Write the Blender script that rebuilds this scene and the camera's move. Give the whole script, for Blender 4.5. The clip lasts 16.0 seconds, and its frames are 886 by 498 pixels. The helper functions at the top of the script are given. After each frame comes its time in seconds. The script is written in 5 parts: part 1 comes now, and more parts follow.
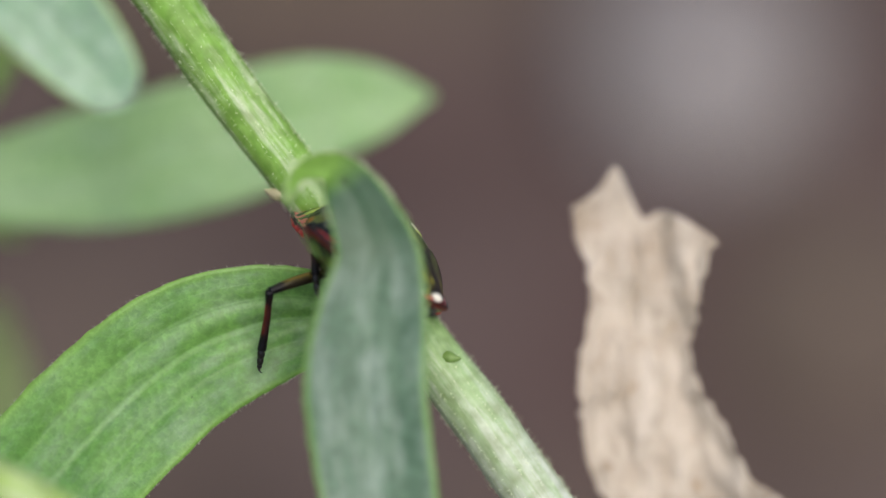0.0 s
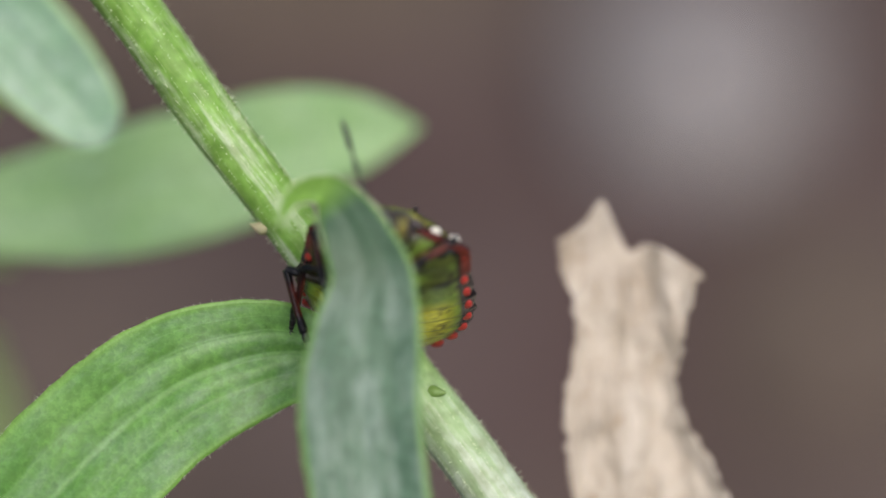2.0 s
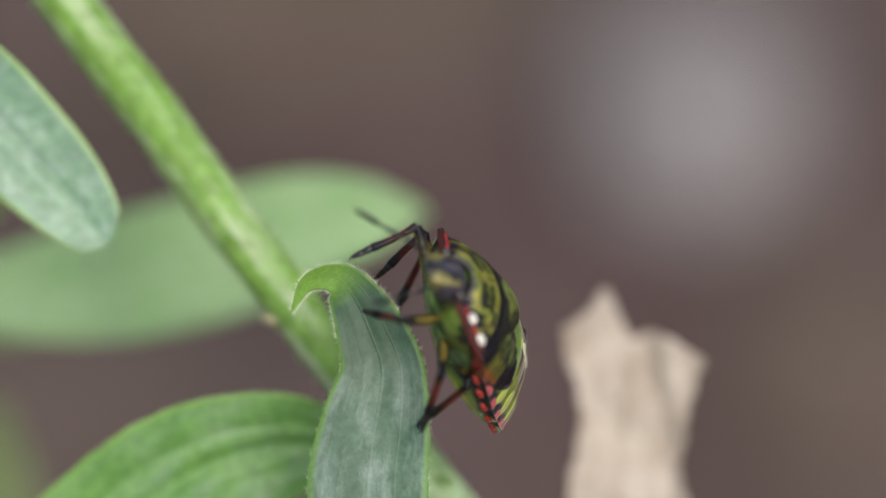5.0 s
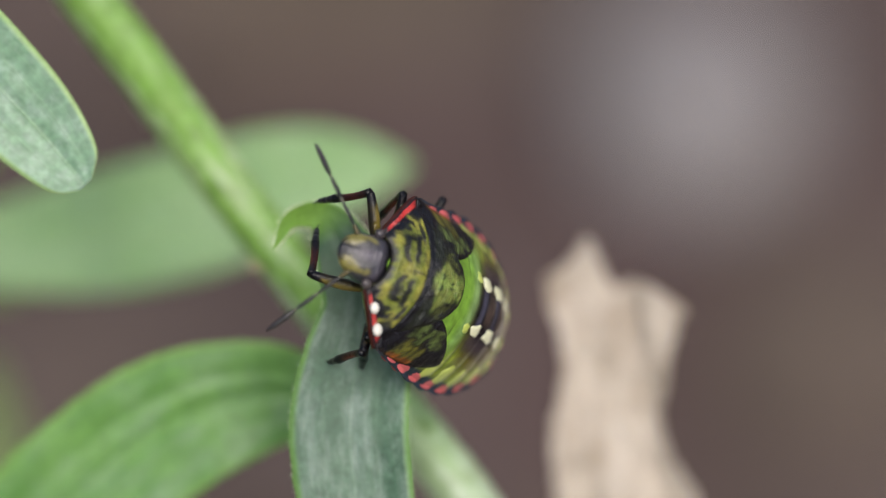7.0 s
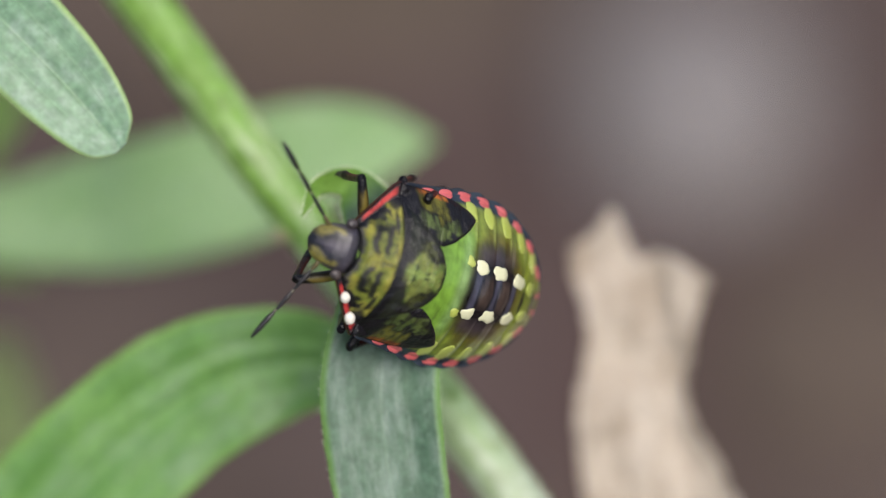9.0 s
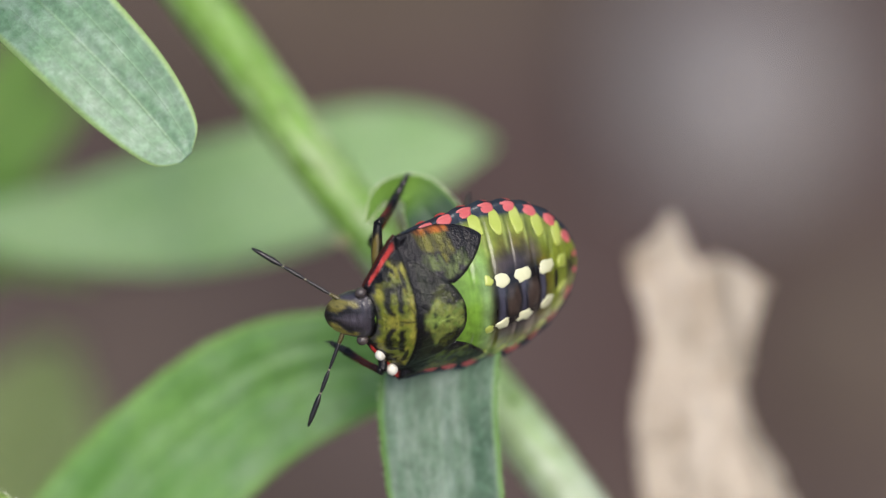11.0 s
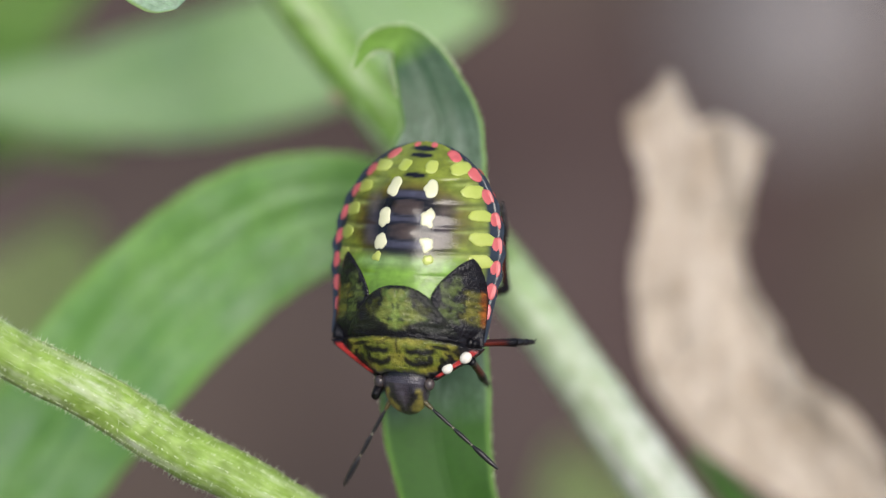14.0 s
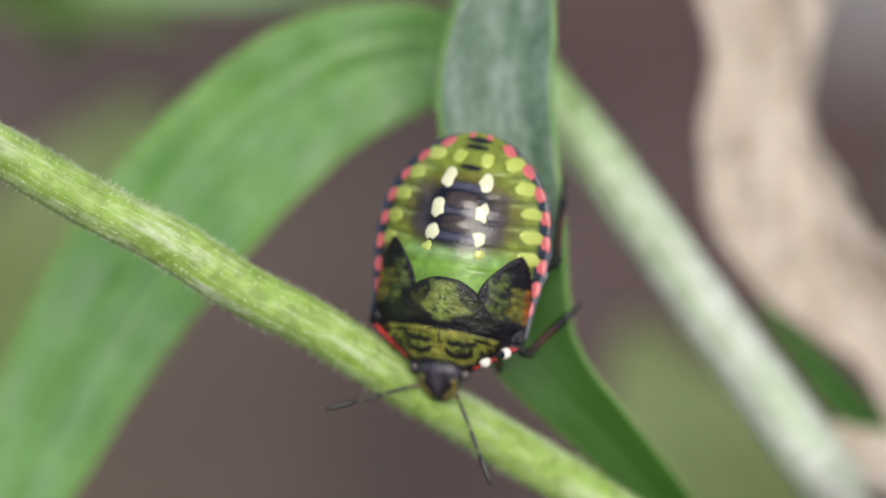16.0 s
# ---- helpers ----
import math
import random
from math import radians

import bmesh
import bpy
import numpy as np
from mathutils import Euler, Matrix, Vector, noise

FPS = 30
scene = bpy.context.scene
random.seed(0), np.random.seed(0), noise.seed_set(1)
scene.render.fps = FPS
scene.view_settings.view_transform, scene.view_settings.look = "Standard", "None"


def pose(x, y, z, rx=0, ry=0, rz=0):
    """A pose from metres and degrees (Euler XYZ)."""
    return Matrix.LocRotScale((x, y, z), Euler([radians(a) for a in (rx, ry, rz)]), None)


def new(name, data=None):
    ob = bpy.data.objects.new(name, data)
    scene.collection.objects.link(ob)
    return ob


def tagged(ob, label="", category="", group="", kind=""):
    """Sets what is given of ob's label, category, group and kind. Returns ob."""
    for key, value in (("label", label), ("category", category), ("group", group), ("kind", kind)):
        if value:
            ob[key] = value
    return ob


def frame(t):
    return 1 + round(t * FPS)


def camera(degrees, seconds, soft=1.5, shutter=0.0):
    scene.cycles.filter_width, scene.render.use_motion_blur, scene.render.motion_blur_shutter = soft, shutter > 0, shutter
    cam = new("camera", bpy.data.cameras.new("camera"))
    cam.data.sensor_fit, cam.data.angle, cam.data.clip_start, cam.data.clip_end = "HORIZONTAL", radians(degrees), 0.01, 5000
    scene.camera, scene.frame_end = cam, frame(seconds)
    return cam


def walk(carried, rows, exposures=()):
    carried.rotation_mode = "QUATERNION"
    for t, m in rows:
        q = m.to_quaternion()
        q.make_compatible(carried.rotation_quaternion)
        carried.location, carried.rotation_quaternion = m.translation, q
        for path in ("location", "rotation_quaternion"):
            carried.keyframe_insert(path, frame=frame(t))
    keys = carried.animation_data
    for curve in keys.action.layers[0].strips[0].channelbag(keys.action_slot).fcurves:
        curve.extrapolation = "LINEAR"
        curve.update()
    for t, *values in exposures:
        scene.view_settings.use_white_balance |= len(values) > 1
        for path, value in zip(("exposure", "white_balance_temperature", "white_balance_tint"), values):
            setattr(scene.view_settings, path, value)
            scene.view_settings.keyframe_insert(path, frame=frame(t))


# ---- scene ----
# The plan: millimetres in a frame that leans back with the picture, x to the right, y up along it, z towards the lens.
LEAN = 50
HEIGHT = 0.1149
PLAN = pose(0, 0, HEIGHT, 90 - LEAN, 0, 0)
MM = 0.001

cam = camera(6.8, 16.0, soft=1.35)
cam.data.dof.use_dof = True
cam.data.dof.focus_distance = 0.2985
cam.data.dof.aperture_fstop = cam.data.lens / 20.5
cam.data.dof.aperture_blades = 0


def eye_pose(x, y, z, turn, tilt):
    """The camera at a place of the plan, turned to the left and tilted upwards by degrees."""
    return PLAN @ pose(x * MM, y * MM, z * MM) @ pose(0, 0, 0, 0, turn, 0) @ pose(0, 0, 0, tilt, 0, 0)


CAMERA_ROWS = [
    (0.0, -2.69, -4.71, 291.00, -0.320, 0.337),
    (0.5, -6.52, -6.12, 291.00, -0.828, 0.538),
    (1.0, -1.61, -4.44, 291.00, -0.205, 0.325),
    (1.5, -0.27, -5.24, 291.00, -0.021, 0.427),
    (2.0, -1.61, -2.29, 291.00, -0.227, 0.138),
    (2.5, -2.96, -1.82, 291.00, -0.398, 0.100),
    (3.0, -3.91, 2.29, 291.00, -0.509, -0.247),
    (3.5, -1.28, 1.89, 291.00, -0.163, -0.218),
    (3.7, 0.94, 3.98, 291.00, 0.120, -0.461),
    (4.7, -1.30, 4.40, 295.50, -0.170, -0.490),
    (5.8, -3.70, 5.03, 300.00, -0.463, -0.542),
    (6.0, -0.35, 2.38, 300.00, -0.065, -0.254),
    (6.5, -1.05, 0.14, 300.00, -0.131, -0.017),
    (7.0, -0.00, 0.00, 300.00, 0.000, 0.000),
    (7.5, 0.14, 2.03, 300.00, 0.039, -0.210),
    (8.0, -6.50, 1.61, 300.00, -0.791, -0.071),
    (8.5, -7.83, -2.31, 300.00, -0.966, 0.362),
    (9.0, -3.35, -4.68, 300.00, -0.420, 0.629),
    (9.2, -5.94, -6.29, 300.00, -0.700, 0.787),
    (10.2, -6.10, -4.20, 300.50, -0.560, 0.480),
    (11.3, -6.32, -1.90, 301.00, -0.398, 0.172),
    (11.5, -3.79, -4.92, 301.00, -0.178, 0.397),
    (12.0, -4.71, -4.92, 301.00, -0.349, 0.418),
    (12.5, -5.62, -3.58, 301.00, -0.289, 0.252),
    (13.0, -3.51, -8.08, 301.00, 0.213, 0.748),
    (13.5, 3.02, -11.10, 301.00, 0.920, 0.908),
    (14.0, 3.37, -11.59, 301.00, 1.246, 0.839),
    (14.5, 9.13, -18.83, 301.60, 2.181, 1.482),
    (15.0, 5.20, -24.73, 302.60, 1.951, 1.957),
    (15.5, 5.83, -25.01, 302.60, 2.030, 1.971),
    (16.0, 4.22, -23.04, 302.60, 1.915, 1.790),
]
walk(cam, [(t, eye_pose(*row)) for t, *row in CAMERA_ROWS])

# ---- light: bright overcast sky ----
world = bpy.data.worlds.new("sky")
scene.world = world
world.use_nodes = True
sky = world.node_tree.nodes.new("ShaderNodeTexSky")
sky.sky_type, sky.sun_disc = "NISHITA", False
sky.sun_elevation, sky.sun_rotation = radians(65), radians(154)
sky.air_density, sky.dust_density = 1.0, 4.0
world.node_tree.links.new(sky.outputs[0], world.node_tree.nodes["Background"].inputs[0])
world.node_tree.nodes["Background"].inputs[1].default_value = 0.112
sun = new("sun", bpy.data.lights.new("sun", "SUN"))
sun.data.energy, sun.data.angle, sun.data.color = 1.55, radians(45), (1.0, 0.96, 0.9)
sun.matrix_world = pose(0, 0, 1, 22, 11, 0)
scene.view_settings.exposure = 0.62


# ---- materials ----
def shader(name, rough=0.5, spec=0.5):
    m = bpy.data.materials.new(name)
    m.use_nodes = True
    n, l = m.node_tree.nodes, m.node_tree.links
    b = n["Principled BSDF"]
    b.inputs["Roughness"].default_value = rough
    b.inputs["Specular IOR Level"].default_value = spec
    return m, n, l, b


def node(n, kind, **settings):
    made = n.new(kind)
    for key, value in settings.items():
        made.inputs[key].default_value = value
    return made


def ramp(n, stops):
    r = n.new("ShaderNodeValToRGB")
    while len(r.color_ramp.elements) < len(stops):
        r.color_ramp.elements.new(0.5)
    for e, (p, c) in zip(r.color_ramp.elements, stops):
        e.position, e.color = p, (*c, 1)
    return r


def mixed(n, l, factor, a, b, blend="MIX"):
    m = n.new("ShaderNodeMix")
    m.data_type, m.blend_type = "RGBA", blend
    for socket, value in ((m.inputs[0], factor), (m.inputs[6], a), (m.inputs[7], b)):
        if isinstance(value, bpy.types.NodeSocket):
            l.new(value, socket)
        elif isinstance(value, tuple):
            socket.default_value = (*value, 1)
        else:
            socket.default_value = value
    return m.outputs[2]


def bumped(n, l, b, height, strength, distance):
    bump = node(n, "ShaderNodeBump", Strength=strength, Distance=distance)
    l.new(height, bump.inputs["Height"])
    l.new(bump.outputs[0], b.inputs["Normal"])


def leaf_material(name, low, high, vein, rough=0.5, thin=0.25, bloom=0.0, ends=None, ribs=0.6, rim=None):
    """Leaf: two greens mottled at two scales, pale veins along the blade, fine blistered relief."""
    m, n, l, b = shader(name, rough, 0.45)
    place = n.new("ShaderNodeTexCoord")
    big = node(n, "ShaderNodeTexNoise", Scale=380.0, Detail=4.0, Roughness=0.6)
    fine = node(n, "ShaderNodeTexNoise", Scale=2600.0, Detail=3.0, Roughness=0.6)
    for t in (big, fine):
        l.new(place.outputs["Object"], t.inputs["Vector"])
    r = ramp(n, [(0.3, low), (0.72, high)])
    l.new(big.outputs[0], r.inputs[0])
    fr = ramp(n, [(0.3, (0.72, 0.74, 0.7)), (0.7, (1.15, 1.12, 1.1))])
    l.new(fine.outputs[0], fr.inputs[0])
    colour = mixed(n, l, 1.0, r.outputs[0], fr.outputs[0], "MULTIPLY")
    # veins from the blade's own map: x along, y across
    split = n.new("ShaderNodeSeparateXYZ")
    l.new(place.outputs["UV"], split.inputs[0])
    warp = node(n, "ShaderNodeMath")
    warp.operation = "MULTIPLY_ADD"
    l.new(big.outputs[0], warp.inputs[0])
    warp.inputs[1].default_value = 0.035
    l.new(split.outputs[1], warp.inputs[2])
    veins = None
    for centre, width, power in ((0.517, 0.022, 1.0), (0.30, 0.014, 0.55), (0.735, 0.014, 0.55), (0.17, 0.01, 0.3), (0.87, 0.01, 0.3)):
        off = node(n, "ShaderNodeMath")
        off.operation = "SUBTRACT"
        l.new(warp.outputs[0], off.inputs[0])
        off.inputs[1].default_value = centre
        size = node(n, "ShaderNodeMath")
        size.operation = "ABSOLUTE"
        l.new(off.outputs[0], size.inputs[0])
        band = n.new("ShaderNodeMapRange")
        band.interpolation_type = "SMOOTHSTEP"
        l.new(size.outputs[0], band.inputs[0])
        band.inputs[1].default_value, band.inputs[2].default_value = width, 0.0
        band.inputs[3].default_value, band.inputs[4].default_value = 0.0, power
        if veins is None:
            veins = band.outputs[0]
        else:
            top = node(n, "ShaderNodeMath")
            top.operation = "MAXIMUM"
            l.new(veins, top.inputs[0])
            l.new(band.outputs[0], top.inputs[1])
            veins = top.outputs[0]
    half = node(n, "ShaderNodeMath")
    half.operation = "MULTIPLY"
    l.new(veins, half.inputs[0])
    half.inputs[1].default_value = ribs
    colour = mixed(n, l, half.outputs[0], colour, vein)
    if ends:
        # greener and darker towards the leaf's foot and a light tip
        reach = ramp(n, [(0.355, (1, 1, 1)), (0.425, (0, 0, 0))])
        l.new(split.outputs[0], reach.inputs[0])
        colour = mixed(n, l, reach.outputs[0], colour, ends[0])
        foot = reach.outputs[0]
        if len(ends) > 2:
            # unwaxed below the hook; the darker green paints in shade of the overhanging face
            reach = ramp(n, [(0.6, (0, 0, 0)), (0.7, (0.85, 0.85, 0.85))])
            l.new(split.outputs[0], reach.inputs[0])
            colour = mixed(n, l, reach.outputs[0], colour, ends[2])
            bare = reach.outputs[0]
        reach = ramp(n, [(0.79, (0, 0, 0)), (0.86, (1, 1, 1))])
        l.new(split.outputs[0], reach.inputs[0])
        colour = mixed(n, l, reach.outputs[0], colour, ends[1])
    if bloom:
        wax = node(n, "ShaderNodeTexNoise", Scale=1.0, Detail=6.0, Roughness=0.68)
        streak = n.new("ShaderNodeMapping")
        streak.inputs["Scale"].default_value = (13.0, 4.5, 1.0)
        l.new(place.outputs["UV"], streak.inputs[0])
        l.new(streak.outputs[0], wax.inputs["Vector"])
        wr = ramp(n, [(0.45, (0, 0, 0)), (0.74, (bloom, bloom, bloom))])
        l.new(wax.outputs[0], wr.inputs[0])
        waxed = wr.outputs[0]
        if ends:
            waxed = mixed(n, l, reach.outputs[0], mixed(n, l, foot, mixed(n, l, bare, waxed, (0.0, 0.0, 0.0)), (0.0, 0.0, 0.0)), (0.0, 0.0, 0.0))
        colour = mixed(n, l, waxed, colour, (0.42, 0.5, 0.44))
    if rim:
        # a thin pale translucent margin
        away = node(n, "ShaderNodeMath")
        away.operation = "SUBTRACT"
        l.new(split.outputs[1], away.inputs[0])
        away.inputs[1].default_value = 0.5
        side = node(n, "ShaderNodeMath")
        side.operation = "ABSOLUTE"
        l.new(away.outputs[0], side.inputs[0])
        band = n.new("ShaderNodeMapRange")
        band.interpolation_type = "SMOOTHSTEP"
        l.new(side.outputs[0], band.inputs[0])
        band.inputs[1].default_value, band.inputs[2].default_value, band.inputs[4].default_value = 0.425, 0.485, 0.8
        colour = mixed(n, l, band.outputs[0], colour, rim)
    l.new(colour, b.inputs["Base Color"])
    # net of tiny veins
    net = node(n, "ShaderNodeTexVoronoi", Scale=1700.0)
    net.feature = "DISTANCE_TO_EDGE"
    bent = mixed(n, l, 0.0012, place.outputs["Object"], fine.outputs[1], "ADD")
    l.new(bent, net.inputs["Vector"])
    nr = ramp(n, [(0.0, (1.22, 1.2, 1.25)), (0.16, (0.95, 0.95, 0.95))])
    l.new(net.outputs["Distance"], nr.inputs[0])
    colour = mixed(n, l, 0.7, colour, mixed(n, l, 1.0, colour, nr.outputs[0], "MULTIPLY"))
    l.new(colour, b.inputs["Base Color"])
    relief = mixed(n, l, 0.5, mixed(n, l, 0.4, fine.outputs[0], net.outputs["Distance"]), veins)
    bumped(n, l, b, relief, 0.35, 0.0001)
    shine = n.new("ShaderNodeBsdfTranslucent")
    l.new(mixed(n, l, 1.0, colour, (0.85, 1.0, 0.35), "MULTIPLY"), shine.inputs[0])
    both = node(n, "ShaderNodeMixShader", Fac=thin)
    l.new(b.outputs[0], both.inputs[1])
    l.new(shine.outputs[0], both.inputs[2])
    l.new(both.outputs[0], n["Material Output"].inputs[0])
    return m


def stem_material(name, green, pale, frost, foot=0.0):
    """Stem: green with long pale streaks and patches of whitish down."""
    m, n, l, b = shader(name, 0.55, 0.4)
    place = n.new("ShaderNodeTexCoord")
    stretch = n.new("ShaderNodeMapping")
    stretch.inputs["Scale"].default_value = (14.0, 2.2, 1)
    l.new(place.outputs["UV"], stretch.inputs[0])
    streak = node(n, "ShaderNodeTexNoise", Scale=3.0, Detail=3.0)
    l.new(stretch.outputs[0], streak.inputs["Vector"])
    r = ramp(n, [(0.35, green), (0.75, pale)])
    l.new(streak.outputs[0], r.inputs[0])
    down = node(n, "ShaderNodeTexNoise", Scale=1.0, Detail=7.0, Roughness=0.7)
    pull = n.new("ShaderNodeMapping")
    pull.inputs["Scale"].default_value = (9.0, 1.3, 1)
    l.new(place.outputs["UV"], pull.inputs[0])
    l.new(pull.outputs[0], down.inputs["Vector"])
    dr = ramp(n, [(0.49, (0, 0, 0)), (0.7, (frost, frost, frost))])
    l.new(down.outputs[0], dr.inputs[0])
    speck = node(n, "ShaderNodeTexNoise", Scale=1500.0, Detail=2.0)
    l.new(place.outputs["Object"], speck.inputs["Vector"])
    sr = ramp(n, [(0.3, (0.7, 0.72, 0.6)), (0.65, (1.1, 1.1, 1.1))])
    l.new(speck.outputs[0], sr.inputs[0])
    colour = mixed(n, l, dr.outputs[0], r.outputs[0], (0.58, 0.62, 0.5))
    if foot:
        # denser down towards the root
        split = n.new("ShaderNodeSeparateXYZ")
        l.new(place.outputs["UV"], split.inputs[0])
        reach = n.new("ShaderNodeMapRange")
        l.new(split.outputs[1], reach.inputs[0])
        reach.inputs[1].default_value, reach.inputs[2].default_value, reach.inputs[4].default_value = 2.55, 4.0, foot
        worn = ramp(n, [(0.36, (0.45, 0.45, 0.45)), (0.54, (1, 1, 1))])
        l.new(down.outputs[0], worn.inputs[0])
        colour = mixed(n, l, mixed(n, l, 1.0, reach.outputs[0], worn.outputs[0], "MULTIPLY"), colour, (0.5, 0.53, 0.48))
    l.new(mixed(n, l, 1.0, colour, sr.outputs[0], "MULTIPLY"), b.inputs["Base Color"])
    bumped(n, l, b, speck.outputs[0], 0.5, 0.0001)
    return m


def plain_material(name, low, high, scale, rough=0.5, bump=0.3, depth=0.0001, spec=0.5, coat=0.0):
    m, n, l, b = shader(name, rough, spec)
    place = n.new("ShaderNodeTexCoord")
    noise_a = node(n, "ShaderNodeTexNoise", Scale=scale, Detail=5.0, Roughness=0.6)
    l.new(place.outputs["Object"], noise_a.inputs["Vector"])
    r = ramp(n, [(0.3, low), (0.7, high)])
    l.new(noise_a.outputs[0], r.inputs[0])
    l.new(r.outputs[0], b.inputs["Base Color"])
    b.inputs["Coat Weight"].default_value = coat
    b.inputs["Coat Roughness"].default_value = 0.15
    bumped(n, l, b, noise_a.outputs[0], bump, depth)
    return m


def shell_material(name, rough, pits, coat, spec=0.15, polish=0.14):
    """Insect shell: pigment from the colour attribute, pitted relief and a glossy coat."""
    m, n, l, b = shader(name, rough, spec)
    pigment = n.new("ShaderNodeVertexColor")
    pigment.layer_name = "pigment"
    place = n.new("ShaderNodeTexCoord")
    grain = node(n, "ShaderNodeTexNoise", Scale=1800.0, Detail=3.0)
    l.new(place.outputs["Object"], grain.inputs["Vector"])
    gr = ramp(n, [(0.3, (0.72, 0.72, 0.72)), (0.7, (1.2, 1.2, 1.2))])
    l.new(grain.outputs[0], gr.inputs[0])
    l.new(mixed(n, l, 1.0, pigment.outputs[0], gr.outputs[0], "MULTIPLY"), b.inputs["Base Color"])
    b.inputs["Coat Weight"].default_value = coat
    b.inputs["Coat Roughness"].default_value = polish
    pit = node(n, "ShaderNodeTexVoronoi", Scale=14000.0)
    l.new(place.outputs["Object"], pit.inputs["Vector"])
    wrinkle = node(n, "ShaderNodeTexNoise", Scale=1500.0, Detail=4.0, Roughness=0.6, Distortion=0.8)
    across = n.new("ShaderNodeMapping")
    across.inputs["Scale"].default_value = (1.9, 0.55, 1.0)
    l.new(place.outputs["Object"], across.inputs[0])
    l.new(across.outputs[0], wrinkle.inputs["Vector"])
    bumped(n, l, b, mixed(n, l, 0.82, pit.outputs["Distance"], wrinkle.outputs[0]), 0.9 * pits, 0.00025)
    l.new(b.inputs["Normal"].links[0].from_socket, b.inputs["Coat Normal"])
    return m


def withered_material(name, low, high):
    """Dry leaf skin: fibres along the blade, blotches and small holes of darker brown, wrinkled."""
    m, n, l, b = shader(name, 0.8, 0.2)
    place = n.new("ShaderNodeTexCoord")
    pull = n.new("ShaderNodeMapping")
    pull.inputs["Rotation"].default_value = (0, 0, 0.2)
    pull.inputs["Scale"].default_value = (1.0, 0.22, 0.5)
    l.new(place.outputs["Object"], pull.inputs[0])
    fibre = node(n, "ShaderNodeTexNoise", Scale=1500.0, Detail=4.0, Roughness=0.65)
    l.new(pull.outputs[0], fibre.inputs["Vector"])
    blotch = node(n, "ShaderNodeTexNoise", Scale=420.0, Detail=5.0, Roughness=0.65)
    l.new(place.outputs["Object"], blotch.inputs["Vector"])
    r = ramp(n, [(0.32, low), (0.66, high)])
    l.new(blotch.outputs[0], r.inputs[0])
    fr = ramp(n, [(0.32, (0.84, 0.81, 0.76)), (0.6, (1.06, 1.06, 1.06))])
    l.new(fibre.outputs[0], fr.inputs[0])
    colour = mixed(n, l, 1.0, r.outputs[0], fr.outputs[0], "MULTIPLY")
    fleck = node(n, "ShaderNodeTexNoise", Scale=1100.0, Detail=2.0)
    l.new(place.outputs["Object"], fleck.inputs["Vector"])
    kr = ramp(n, [(0.64, (0, 0, 0)), (0.72, (0.7, 0.7, 0.7))])
    l.new(fleck.outputs[0], kr.inputs[0])
    l.new(mixed(n, l, kr.outputs[0], colour, (0.26, 0.19, 0.12)), b.inputs["Base Color"])
    bumped(n, l, b, mixed(n, l, 0.5, fibre.outputs[0], blotch.outputs[0]), 0.9, 0.0004)
    return m


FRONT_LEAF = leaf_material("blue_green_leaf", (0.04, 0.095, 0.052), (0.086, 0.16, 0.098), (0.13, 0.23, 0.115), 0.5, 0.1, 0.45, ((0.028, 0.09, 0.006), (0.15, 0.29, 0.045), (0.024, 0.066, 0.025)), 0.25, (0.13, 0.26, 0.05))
LEFT_LEAF = leaf_material("fresh_leaf", (0.088, 0.235, 0.043), (0.17, 0.35, 0.088), (0.22, 0.41, 0.13), 0.45, 0.2, 0.28, None, 0.3, (0.17, 0.34, 0.06))
BACK_LEAF = leaf_material("pale_leaf", (0.22, 0.4, 0.15), (0.3, 0.47, 0.21), (0.35, 0.52, 0.26), 0.5, 0.25, 0.25)
GREY_LEAF = leaf_material("grey_green_leaf", (0.12, 0.25, 0.13), (0.22, 0.36, 0.23), (0.24, 0.38, 0.18), 0.42, 0.15, 0.5, None, 0.35, (0.3, 0.45, 0.14))
MID_LEAF = leaf_material("mid_leaf", (0.1, 0.22, 0.03), (0.17, 0.31, 0.06), (0.2, 0.34, 0.08), 0.5, 0.2)
LIME_LEAF = leaf_material("lime_leaf", (0.2, 0.27, 0.085), (0.26, 0.33, 0.125), (0.34, 0.46, 0.16), 0.5, 0.3)
DARK_LEAF = leaf_material("dark_leaf", (0.03, 0.1, 0.015), (0.07, 0.18, 0.03), (0.12, 0.25, 0.06), 0.5, 0.15)
STEM = stem_material("downy_stem", (0.14, 0.29, 0.038), (0.21, 0.36, 0.08), 0.72, 0.98)
FRONT_STEM = stem_material("hairy_stem", (0.19, 0.31, 0.04), (0.29, 0.4, 0.12), 0.66)
FUZZ = plain_material("plant_hair", (0.5, 0.6, 0.36), (0.68, 0.74, 0.52), 900, 0.6)
DEAD = withered_material("withered_leaf", (0.345, 0.292, 0.232), (0.49, 0.435, 0.366))
SOIL = plain_material("soil", (0.05, 0.036, 0.032), (0.105, 0.08, 0.073), 42, 0.95, 0.8, 0.004, 0.1)


